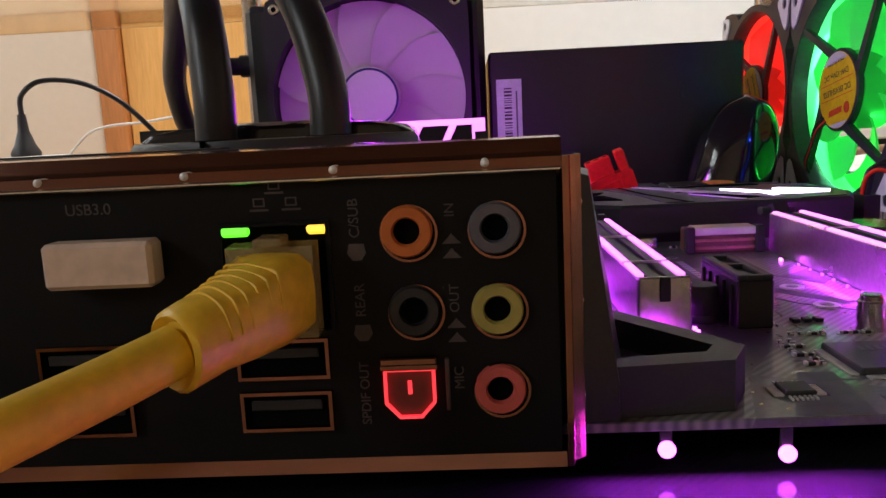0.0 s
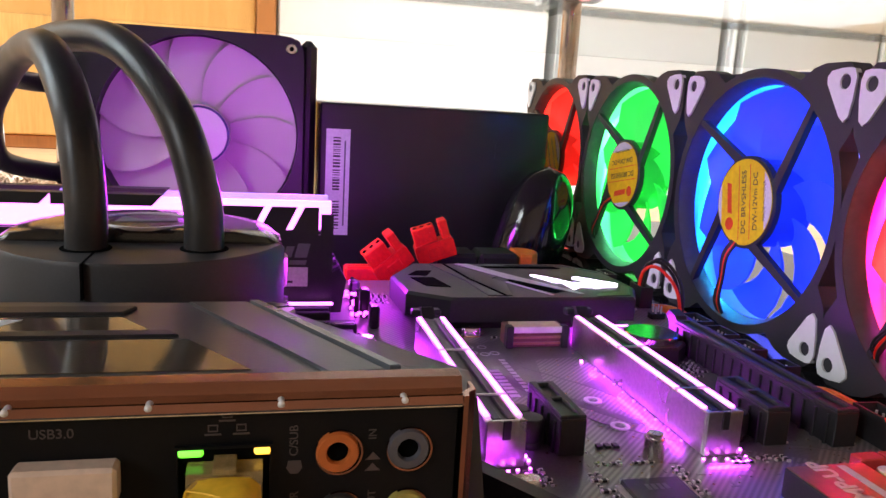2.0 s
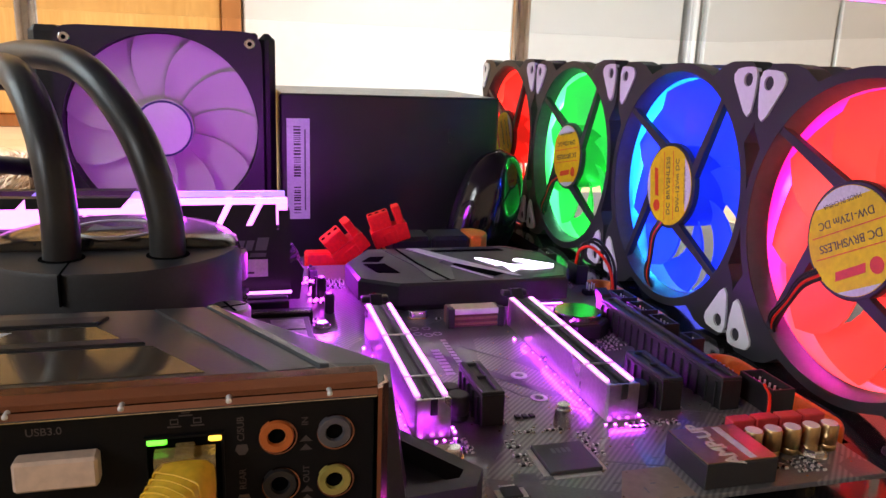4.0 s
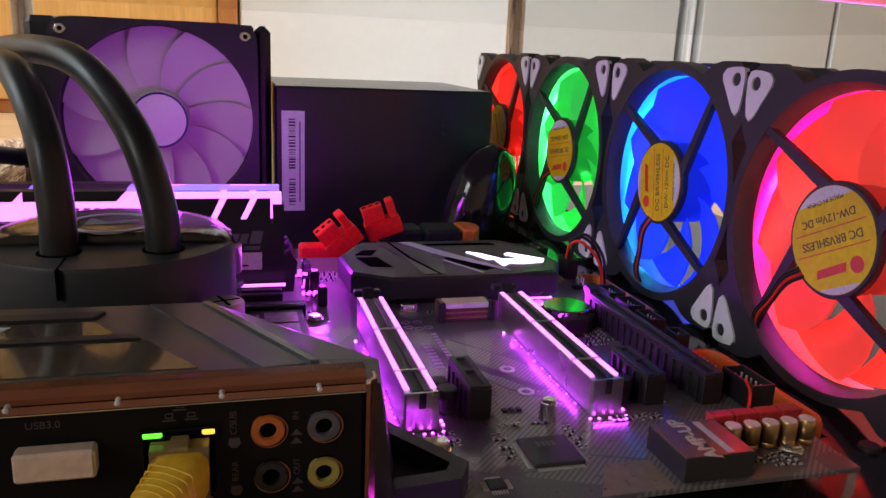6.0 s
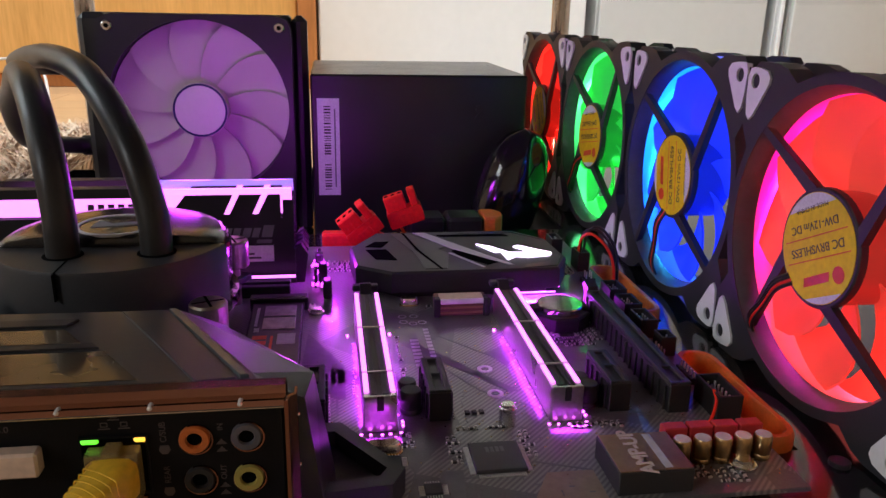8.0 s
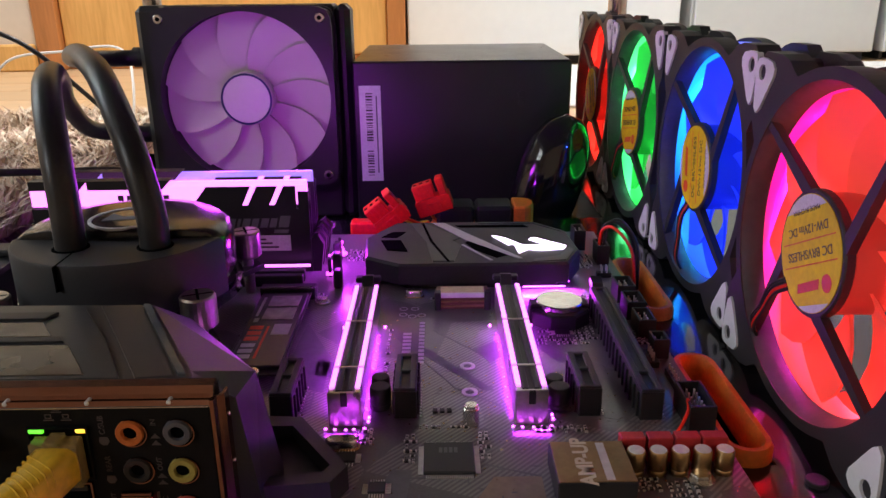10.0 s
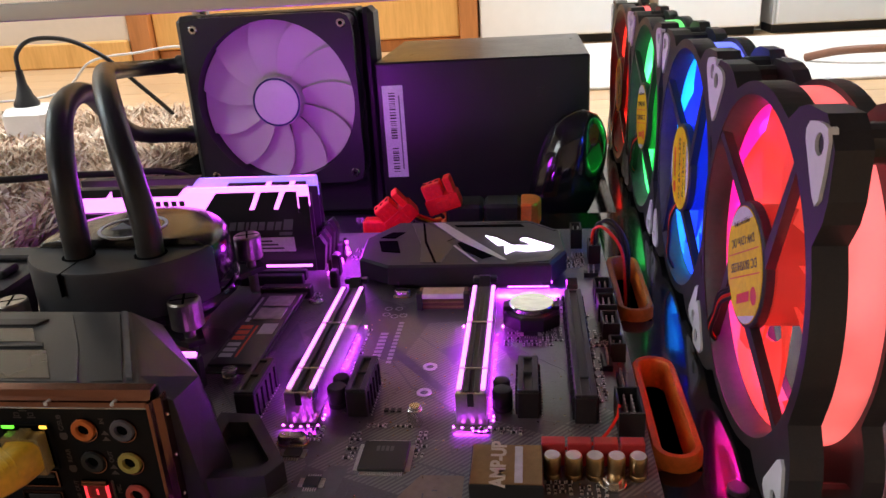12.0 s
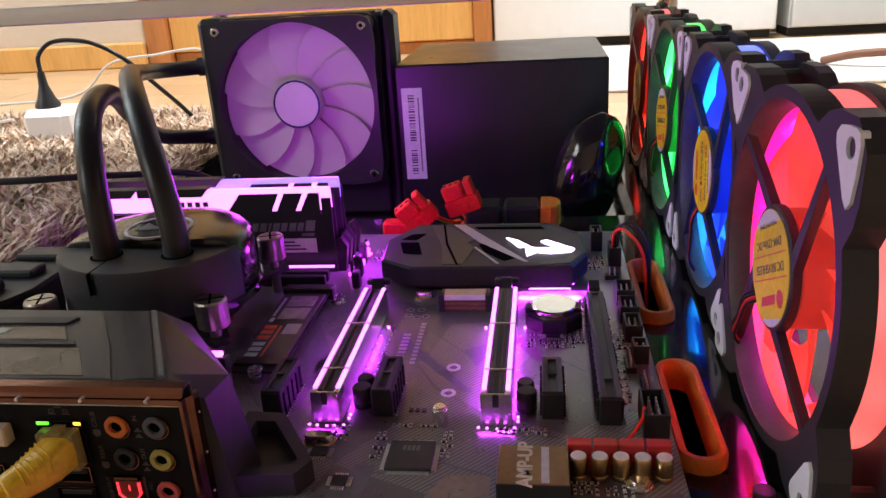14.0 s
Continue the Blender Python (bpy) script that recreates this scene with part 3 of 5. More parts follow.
def crystal(x, y, w=10.5, h=4.2):
    bm = B()
    prism(bm, [(y0, x0) for x0, y0 in stadium(y, x, h / 2, w / 2, 6)], 0.3, 3.4, "z", 0.5)
    c = part("crystal_can", bm, STEEL, board, "small oblong silver crystal can", smooth=True)
    bm = B()
    prism(bm, [(y0, x0) for x0, y0 in stadium(y, x, h / 2 + 0.5, w / 2 + 0.5, 6)], 0, 0.4)
    part("flange", bm, GOLD, c)


crystal(1.7, -13.8)
crystal(21.5, 106, 8, 3.6)
crystal(43, 107, 6, 3)

# socket for a second drive
bm = B()
box(bm, 31.5, 54.5, 91, 100, 0, 7.6, 0.4)
m2 = part("drive_socket", bm, mat("brown_socket_plastic", (0.16, 0.07, 0.045), 0.4), board, "brown drive socket with a pale metal rim")
bm = B()
box(bm, 31.5, 54.5, 89.8, 91, 5.8, 8.2, 0.3)
part("metal_rim", bm, CAN_TOP, m2)
bm = B()
box(bm, 33.4, 52.6, 90.4, 97.5, 7.5, 8.3, 0.2)
part("top_plate", bm, mat("beige_socket_plate", (0.62, 0.46, 0.33), 0.4, 0.3), m2, "beige metal top plate")
for z in (1.2, 3.6):
    bm = B()
    box(bm, 33, 53, 90.2, 91.1, z, z + 0.9, 0.1)
    part("contact_rail", bm, CHIP_BRONZE, m2)
for x in (32.1, 53.9):
    bm = B()
    box(bm, x - 1.4, x + 1.4, 89.2, 93, 0, 8.6, 0.4)
    part("side_tab", bm, BLACK, m2)

# battery holder with its coin cell
bm = B()
prism(bm, circle(83.6, 79, 13, 8, math.pi / 8), 0, 6.6, "z", 0.8)
part("battery_holder", bm, BLACK, board)
for x in (73.1, 93.6):
    bm = B()
    box(bm, x - 2, x + 2, 76, 83, 0, 8.2, 0.5)
    part("battery_clip", bm, BLACK, board)
bm = B()
cyl(bm, 83.6, 79, 10, 6.7, 9.4, n=36, b=0.5)
single("coin_cell", bm, NICKEL, "round bright steel coin cell in its black holder", "battery", True)

SILVER_PAINT = mat("silver_paint", (0.5, 0.5, 0.52), 0.38, 0.5, scale=900)
# chipset heatsink with its lit emblem
HS = [(-4, 150), (10, 175), (82, 175), (99, 158), (101, 128), (93, 111), (14, 111), (-2, 122)]
bm = B()
prism(bm, HS, 4, 14, "z", 1.2)
heatsink = part("chipset_heatsink", bm, SATIN, board, "angular dark grey heatsink with a lit emblem")
bm = B()
prism(bm, [(4, 148), (14, 170), (78, 170), (92, 156), (94, 131), (88, 116), (18, 116), (6, 126)], 0, 4.1)
part("base", bm, BLACK, heatsink)


def on_heatsink(pts, material, z0=14.0, z1=14.35, name="facet"):
    bm = B()
    prism(bm, pts, z0, z1, "z", 0.08)
    return part(name, bm, material, heatsink)


# black raised sheets paint the shade of vents and grooves
on_heatsink([(4, 150), (9, 158), (16, 158), (12, 149)], HOLLOW_SHADE, name="vent_shade")
on_heatsink([(4, 145), (14, 145), (18, 128), (8, 130)], HOLLOW_SHADE, name="vent_shade")
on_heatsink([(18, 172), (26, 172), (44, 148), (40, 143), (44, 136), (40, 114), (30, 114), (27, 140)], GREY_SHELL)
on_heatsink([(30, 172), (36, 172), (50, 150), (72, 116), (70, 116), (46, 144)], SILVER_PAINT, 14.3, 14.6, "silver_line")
on_heatsink([(24, 172), (25.2, 172), (30, 142), (38, 113), (36.8, 113), (28.6, 142)], HOLLOW_SHADE, 14.3, 14.55, "groove_shade")
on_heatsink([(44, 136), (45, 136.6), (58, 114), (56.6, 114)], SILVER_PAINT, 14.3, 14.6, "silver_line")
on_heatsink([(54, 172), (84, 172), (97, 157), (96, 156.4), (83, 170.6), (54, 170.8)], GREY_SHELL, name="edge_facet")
on_heatsink([(42, 168), (78, 168), (80, 164), (44, 165)], HOLLOW_SHADE, name="groove_shade")
on_heatsink([(46, 140), (50, 144), (66, 122), (60, 118), (50, 130)], HOLLOW_SHADE, name="groove_shade")
on_heatsink([(76, 112), (92, 114), (98, 128), (96, 132), (90, 120), (78, 116)], GREY_SHELL)
bm = B()
prism(bm, [(60, 150), (67, 136), (70, 137), (71, 124), (76, 129), (82, 127), (93, 129), (95, 133), (81, 146), (78, 144), (86, 134), (74, 135), (66, 146)], 14.0, 14.6)
part("emblem", bm, LED_LOGO, heatsink, "glowing pale violet emblem")
bm = B()
box(bm, 72, 92, 113.0, 113.8, 0.8, 1.5, 0.2)
part("under_light", bm, LED_STRIP, heatsink)


def pin_header(x, y, w, h, t, rows=2, pins=4, shroud=True):
    c = None
    bm = B()
    if shroud:
        frame_ring(bm, [(x - w / 2, y - h / 2), (x + w / 2, y - h / 2), (x + w / 2, y + h / 2), (x - w / 2, y + h / 2)],
                   [(x - w / 2 + 0.8, y - h / 2 + 0.8), (x + w / 2 - 0.8, y - h / 2 + 0.8), (x + w / 2 - 0.8, y + h / 2 - 0.8), (x - w / 2 + 0.8, y + h / 2 - 0.8)], 0, t)
    box(bm, x - w / 2 + 0.6, x + w / 2 - 0.6, y - h / 2 + 0.6, y + h / 2 - 0.6, 0, 2.4, 0.1)
    c = part("pin_header", bm, BLACK, board)
    for i in range(rows):
        for j in range(pins):
            bm = B()
            px, py = x + (i - (rows - 1) / 2) * 2.54, y + (j - (pins - 1) / 2) * 2.54
            box(bm, px - 0.32, px + 0.32, py - 0.32, py + 0.32, 0, t - 1.2, 0.1)
            part("pin", bm, SOLDER, c)


pin_header(116.2, 0.5, 8.5, 17, 9, 2, 5)
pin_header(116.2, 66, 7, 13, 8, 2, 4)
pin_header(116.4, 84, 8, 13, 8, 2, 4)
pin_header(116.4, 102, 8, 13, 8, 2, 4)
pin_header(116.5, 24, 4, 14, 6, 1, 5, False)
pin_header(112.5, 40, 5, 12, 7, 1, 4, False)
pin_header(117, 46, 6, 8, 8, 2, 2)
pin_header(108, 172, 6, 12, 11, 2, 4)
pin_header(116, 150, 6, 12, 10, 2, 4)
pin_header(113, 128, 8, 5, 7, 2, 2, False)
bm = B()
cyl(bm, 107.5, -33, 4.2, 0, 1.2, n=20)
cyl(bm, 107.5, -33, 3.2, 1.2, 2.6, n=6, b=0.5)
part("mounting_screw", bm, STEEL, board, "bright steel mounting screw", smooth=False)
bm = B()
cyl(bm, -20, 100, 3.6, 0, 1.0, n=20)
cyl(bm, -20, 100, 2.8, 1.0, 2.4, n=16, b=0.5)
part("mounting_screw", bm, STEEL, board)

bm = B()
tube(bm, [(112.5, -3, 9), (111, -8, 7), (105, -14.5, 3), (96, -16.5, 1.4), (84, -16.2, 1.0)], 0.55, 8, 6)
part("jumper_lead", bm, RED_PLASTIC, board, "thin red lead", True)

# scattered tiny components, in rows beside the larger ones
rng = random.Random(7)
bodies, ends = B(), B()


def smd(x, y, along_x=True, s=1.0):
    a, c = (1.0 * s, 0.5 * s) if along_x else (0.5 * s, 1.0 * s)
    box(bodies, x - a * 0.62, x + a * 0.62, y - c, y + c, 0, 0.55 * s, 0.05)
    for k in (-1, 1):
        if along_x:
            box(ends, x + k * a * 0.8 - 0.25 * s, x + k * a * 0.8 + 0.25 * s, y - c, y + c, 0, 0.6 * s, 0.05)
        else:
            box(ends, x - a, x + a, y + k * c * 0.8 - 0.25 * s, y + k * c * 0.8 + 0.25 * s, 0, 0.6 * s, 0.05)


for x0, y0, nx, ny, dx, dy in ((73, 56, 9, 2, 2.3, 3), (74, 62, 3, 3, 1.9, 2.4), (89, 60, 4, 5, 2.2, 2.4), (26, -3.6, 9, 1, 2.1, 2), (45, -20, 2, 6, 2.2, 2.4), (22, -22, 2, 6, 2.0, 2.6),
                               (6, -12, 3, 4, 2.2, 2.2), (98, -40, 4, 3, 2.4, 2.6), (88, -37, 4, 3, 2.2, 2.2), (64, -6.5, 8, 2, 2.2, 1.8), (110, 15, 1, 12, 2, 2.6), (107.5, 10, 1, 26, 2, 2.9), (110, 55, 3, 6, 2.2, 2.4),
                               (12.5, 28, 1, 12, 2, 4.2), (30, 103, 7, 1, 2.2, 2), (96, 100, 4, 3, 2.2, 2.2), (103, 140, 4, 8, 2.3, 2.6), (-24, 105, 3, 3, 2.2, 2.2), (-14, 155, 5, 6, 2.6, 3), (97, 78, 2, 8, 2.2, 2.3), (-6, 24, 1, 6, 2, 4)):
    for i in range(nx):
        for j in range(ny):
            if rng.random() < 0.88:
                smd(x0 + i * dx + rng.uniform(-0.2, 0.2), y0 + j * dy + rng.uniform(-0.2, 0.2), rng.random() < 0.5, rng.uniform(0.75, 1.15))
part("surface_component", bodies, CHIP, board, "tiny dark surface components", kind="stuff")
part("component_end", ends, SOLDER, board, "tiny tinned component ends", kind="stuff")

marks, vias = B(), B()
for _ in range(230):
    x, y = rng.uniform(-50, 120), rng.uniform(-43, 105)
    if min(abs(x), abs(x - 60.96)) < 10 and -5 < y < 92 or abs(x - 101.8) < 7:
        continue
    w, h = rng.choice(((1.6, 0.5), (0.5, 1.6), (2.4, 0.5), (0.4, 2.8)))
    box(marks, x, x + w, y, y + h, 0, 0.07, 0.01)
for _ in range(420):
    x, y = rng.uniform(-50, 120), rng.uniform(-43, 105)
    cyl(vias, x, y, rng.uniform(0.22, 0.4), 0, 0.06, n=8, b=0)
part("printed_mark", marks, SILK_DIM, board, "tiny grey printed marks", kind="stuff")
part("via", vias, GOLD, board, "tiny plated holes", kind="stuff")
# long thin printed lines of the circuit
for x0, y0, x1, y1 in ((14, 66, 38, 22), (38, 22, 55, 8), (30, 70, 52, 44), (70, 60, 98, 34), (-12, 40, -12, 10), (46, -24, 62, -30), (16, -30, 30, -30), (86, 2, 118, -10), (-40, 25, -28, 8)):
    d = Vector((x1 - x0, y1 - y0, 0))
    n = Vector((-d.y, d.x, 0)).normalized() * 0.35
    bm = B()
    prism(bm, [(x0 + n.x, y0 + n.y), (x0 - n.x, y0 - n.y), (x1 - n.x, y1 - n.y), (x1 + n.x, y1 + n.y)], 0, 0.07)
    part("printed_line", bm, SILK_DIM, pcb)

# glowing bits that imitate sparkle on lit parts, bar beside the memory, memory slots
spark = random.Random(21)
for i in range(34):
    x, y, z = spark.gauss(-19.5, 1.7), spark.uniform(126, 166), spark.uniform(0, 8)
    h, w = spark.uniform(0.5, 1.3), spark.uniform(0.4, 0.9)
    bm = B()
    box(bm, x - w, x + w, y - w, y + w, max(0, z - h), z + h, 0.25)
    part("diode", bm, POST, board, "glowing violet diode or imitated sparkle")
for x, y, z1 in ((-20.5, 132, 9), (-18.6, 141, 10), (-20, 152, 9), (-19, 162, 10)):
    bm = B()
    box(bm, x - 0.8, x + 0.8, y, y + 1.6, 0, z1, 0.3)
    part("sparkle_carrier", bm, BLACK, board)
for i, (y0, z1) in enumerate(((116, 9), (131, 12), (150, 11))):
    bm = B()
    box(bm, -17 - i * 2, -13 - i * 2, y0, y0 + 6, 0, z1, 0.8)
    part("socket_block", bm, BLACK, board)
bm = B()
box(bm, -64, -30, 132.6, 133.8, 5.2, 6.4, 0.2)
part("light_bar", bm, LED_STRIP, board)
lamp("memory_sparkle_glow", "POINT", 0.055, VIOLET, (-0.014, 0.142, 0.018), size=0.004)
for y in (143, 152.5, 162, 171.5):
    bm = B()
    box(bm, -172, -30, y - 3.4, y + 3.4, 0, 7.5, 0.4)
    s = part("memory_slot", bm, BLACK, board, "black memory slot")
    bm = B()
    prism(bm, [(-30, 0), (-26, 0), (-24, 14), (-27, 19), (-30, 17)], y - 2.4, y + 2.4, "y", 0.3)
    part("latch", bm, BLACK, s)
for y in (122, 128.5):
    bm = B()
    box(bm, -66, -32, y - 2, y + 2, 0, 5.5, 0.4)
    part("socket_block", bm, SATIN, board)

# heatsink at the board's far corner beside the pump
bm = B()
prism(bm, [(-183, 22), (-166, 22), (-150, 62), (-150, 118), (-183, 118)], 0, 25, "z", 2)
vrm = part("power_heatsink", bm, SATIN, board, "black finned power heatsink")
for i in range(4):
    bm = B()
    box(bm, -182, -170 + i * 6, 30 + i * 22, 42 + i * 22, 25, 30 - i * 0.6, 1)
    part("fin", bm, SATIN, vrm)

# shroud over the rear connectors
bm = B()
rings = []
T5 = [(-179, -44), (-31, -44), (-33, -39), (-58, 5), (-179, 8)]
M5 = [(-180, -46), (-20, -46), (-18, -32), (-46, 3), (-180, 11)]
L5 = [(-180, -46), (-16, -46), (-13, -31), (-34, 4), (-180, 14)]
loft(bm, [[Vector((u, w, z)) for u, w in r] for r, z in ((L5, 0.5), (L5, 6), (M5, 37), (T5, 41))])
shroud = part("connector_shroud", bm, GREY_SHELL, board, "angular grey plastic shroud over the rear connectors")


def on_shroud(pts, material, z0, z1, name="raised_panel"):
    bm = B()
    prism(bm, pts, z0 - 2, z1 - 2, "z", 0.3)
    return part(name, bm, material, shroud)


# glossy panel; its tan tint stands for warm reflections
SMOKED = mat("tan_reflection_panel", (0.09, 0.07, 0.05), 0.08, 0.3, scale=120, bump=0.02, vary=0.15)
on_shroud([(-178, -43.6), (-50, -43.6), (-62, -22), (-78, 2), (-178, 2)], GREY_SHELL, 43, 43.8)
on_shroud([(-178, -42), (-59.5, -42), (-71.5, -24.5), (-178, -24.5)], SMOKED, 43.8, 44.0, "glossy_panel")
on_shroud([(-178, -23), (-73.5, -23), (-75.5, -20), (-178, -20)], BLACK, 43.8, 44.5, "dark_rib")
on_shroud([(-178, -18.5), (-79, -18.5), (-86, -9), (-178, -9)], SMOKED, 43.8, 44.0, "glossy_panel")
on_shroud([(-178, -7.5), (-86, -7.5), (-84, -3), (-178, -3)], BLACK, 43.8, 44.6, "dark_rib")
on_shroud([(-46, -43.6), (-36.5, -42.6), (-61.5, 4), (-74, 4), (-58.5, -22)], GREY_SHELL, 43, 43.7)
# lighter, glossier strip stands for the highlight along the bevel
on_shroud([(-35.5, -42), (-33.5, -42), (-58.6, 4), (-60.8, 4)], mat("highlight_shell_edge", (0.1, 0.105, 0.115), 0.16, bump=0.02), 43, 44.1, "bevel_highlight")
for i in range(5):
    bm = B()
    prism(bm, [(-150 + i * 9, -17), (-144 + i * 9, -17), (-140 + i * 9, -11), (-146 + i * 9, -11)], 42.0, 42.1)
    part("printed_bar", bm, SILK, shroud)
bm = B()
box(bm, -178, -24, -46.6, -44.2, 37, 42.2, 0.6)
part("rear_lip", bm, BLACK, shroud)
bm = B()
box(bm, -52, -45, 20, 22, 14, 16, 0.3)
part("status_light", bm, LED_STRIP, board)
bm = B()
box(bm, -60, -44, 19, 24, 0, 14, 0.5)
part("socket_block", bm, BLACK, board)
bm = B()
frame_ring(bm, [(-24, -45), (2, -42.5), (6, -35), (-11, -9), (-25, -8)], [(-19, -40), (-1, -38), (1, -34.5), (-13, -14), (-20, -14)], 0.2, 8.2)
bracket = part("corner_bracket", bm, SATIN, board, "black angular open corner bracket")
bm = B()
prism(bm, [(-19, -40), (-1, -38), (1, -34.5), (-13, -14), (-20, -14)], 0.2, 3)
part("recess", bm, BLACK, bracket)


# ---- rear connector shield ----
shield = thing("connector_shield", -100, -52, -1, "black printed connector shield with a bright folded steel rim", "shield plate")
bm = B()
box(bm, -178.5, -23.5, -52, -51.2, 1.2, 41.4, 0.1)
face = part("face_plate", bm, SHIELD_PRINT, shield)
RAIL = [(u, w - 1.0) for u, w in [(-53.2, 42.2), (-52.6, 43.8), (-51.0, 43.4), (-50.4, 44.4), (-49.6, 46.2), (-46.4, 46.4), (-46.2, 45.6), (-49.2, 45.2), (-50.0, 43.0), (-51.6, 42.0)]]
bm = B()
prism(bm, RAIL, -180.5, -22.6, "x")
part("top_rim", bm, SHIELD, shield, smooth=False)
# brighter strip draws the highlight along the folded rim
bm = B()
box(bm, -180, -23, -53.3, -52.6, 40.9, 41.5, 0.2)
part("rim_highlight", bm, STEEL, shield, "bright steel strip drawn as the rim's highlight")
bm = B()
prism(bm, [(-53.0, -0.6), (-52.4, 1.4), (-51.0, 1.0), (-48, -0.4), (-48, -1.0), (-51.6, -1.0)], -180.5, -23, "x")
part("bottom_rim", bm, SHIELD, shield)
for x, s in ((-22.9, 1), (-180.2, -1)):
    bm = B()
    prism(bm, [(x, -53.2), (x + s * 0.9, -53.0), (x + s * 1.3, -51.2), (x + s * 2.0, -50.6), (x + s * 2.9, -49.8), (x + s * 2.9, -46.2), (x + s * 2.3, -46.2), (x + s * 2.2, -49.0), (x + s * 1.0, -50.2), (x, -51.4)], -0.5, 42.8, "z")
    part("side_rim", bm, SHIELD, shield)
for i in range(8):
    bm = B()
    x = -33 - i * 20.2
    cyl(bm, x, 42.3, 0.6, -50.8, -53.3, "y", 14, 0.4)
    part("rim_dimple", bm, CAN_TOP, shield, "", True)
for z in (8, 22, 36):
    bm = B()
    cyl(bm, -47.6, z, 0.6, -20.4, -19.6, "x", 10, 0.2)
    part("rim_dimple", bm, STEEL, shield)


def jack(x, z, material, label):
    bm = B()
    o, i = circle(x, z, 3.55, 28), circle(x, z, 1.8, 28)
    o2, i2 = circle(x, z, 3.3, 28), circle(x, z, 2.05, 28)
    loft(bm, [[Vector((u, d, w)) for u, w in r] for r, d in ((o, -51.9), (o, -53.0), (o2, -53.4), (i2, -53.4), (i, -52.9), (i, -52.1))], close=True)
    j = part("audio_jack", bm, material, shield, label, True)
    # black disc paints the shade inside the jack
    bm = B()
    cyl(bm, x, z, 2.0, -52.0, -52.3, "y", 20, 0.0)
    part("jack_hole_shade", bm, HOLLOW_SHADE, j)
    bm = B()
    frame_ring(bm, circle(x + 0.3, z - 0.3, 3.95, 28), circle(x + 0.3, z - 0.3, 3.6, 28), -52.6, -51.9, "y")
    part("jack_collar", bm, SHIELD, j)


jack(-43.9, 33.6, mat("orange_jack", (0.62, 0.16, 0.035), 0.4), "orange audio jack ring")
jack(-32.0, 33.6, mat("grey_jack", (0.11, 0.105, 0.12), 0.4), "grey audio jack ring")
jack(-43.4, 22.6, BLACK, "black audio jack ring")
jack(-32.0, 22.4, mat("lime_jack", (0.4, 0.33, 0.08), 0.4), "lime yellow audio jack ring")
jack(-32.0, 11.0, mat("pink_jack", (0.6, 0.11, 0.09), 0.4), "pink audio jack ring")
# optical port
bm = B()
o = [(-48.2, 14.6), (-41.0, 14.6), (-41.0, 9.4), (-43.0, 7.2), (-46.2, 7.2), (-48.2, 9.4)]
i = [(-44.6 + (u + 44.6) * 0.88, 10.9 + (w - 11) * 0.88) for u, w in o]
frame_ring(bm, o, i, -53.0, -51.9, "y")
opt = part("optical_port", bm, LED_RED, shield, "optical port glowing red at its rim")
bm = B()
box(bm, -48.6, -40.6, -53.4, -51.9, 14.3, 15.1, 0.1)
part("port_lip", bm, SHIELD, opt)
bm = B()
prism(bm, i, -52.4, -51.9, "y")
part("shutter", bm, mat("red_tinted_shutter", (0.2, 0.05, 0.05), 0.4), opt)
bm = B()
box(bm, -44.9, -44.3, -52.6, -52.3, 10.6, 12.6, 0.1)
part("shutter_glow", bm, LED_RED, opt)
bm = B()
box(bm, -48.6, -40.7, -53.2, -52.0, 14.7, 16.0, 0.2)
part("port_hood", bm, SHIELD, opt)
bm = B()
box(bm, -39.6, -39.0, -52.5, -51.9, 8.0, 15.6, 0.1)
part("slit", bm, FAINT_PRINT, shield)


def socket_frame(name, x0, x1, z0, z1, label, tongue=True, rim=SHIELD):
    bm = B()
    t = 0.5
    frame_ring(bm, [(x0, z0), (x1, z0), (x1, z1), (x0, z1)], [(x0 + t, z0 + t), (x1 - t, z0 + t), (x1 - t, z1 - t), (x0 + t, z1 - t)], -52.9, -51.9, "y")
    p = part(name, bm, rim, shield, label)
    # black sheet paints the shade inside the port
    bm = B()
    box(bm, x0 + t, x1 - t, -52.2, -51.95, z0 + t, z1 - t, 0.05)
    part("hollow_shade", bm, HOLLOW_SHADE, p)
    if tongue:
        bm = B()
        box(bm, x0 + 1.5, x1 - 1.5, -52.7, -52.2, (z0 + z1) / 2 + 0.2, (z0 + z1) / 2 + 1.6, 0.1)
        part("tongue", bm, BLACK, p)
    return p


for z in (5.8, 13.4):
    socket_frame("usb_port", -68.6, -55.6, z, z + 5.8, "empty steel rimmed usb port")
lan = socket_frame("network_port", -69.6, -54.4, 19.8, 35.6, "network port with green and amber lights", False, SHIELD_PRINT)
for x0, w, m in ((-69.2, 4.0, LED_GREEN), (-57.4, 2.8, LED_AMBER)):
    bm = B()
    box(bm, x0, x0 + w, -53.1, -52.2, 33.8, 35.2, 0.5)
    part("port_light", bm, m, lan)
for x0 in (-97, -118, -139, -160):
    for z in (5.8, 13.4):
        socket_frame("usb_port", x0, x0 + 13, z, z + 5.8, "empty steel rimmed usb port")

# white markings beside the ports


def mark(text, x, z, size, turn=0):
    lettering("marking", text, size, Matrix.Translation((x, -52.05, z)) @ spin(0, 0, 0, 90, 0, 0) @ spin(0, 0, 0, 0, 0, turn), FAINT_PRINT, shield)


mark("C/SUB", -51.0, 35.6, 2.0, 90)
mark("REAR", -50.8, 24.2, 2.0, 90)
mark("SPDIF OUT", -50.9, 10.8, 1.9, 90)
mark("IN", -38.0, 36.2, 1.9, 90)
mark("OUT", -37.8, 24.0, 1.9, 90)
mark("MIC", -37.6, 12.6, 1.9, 90)
mark("USB3.0", -87.5, 38.3, 2.2, 0)
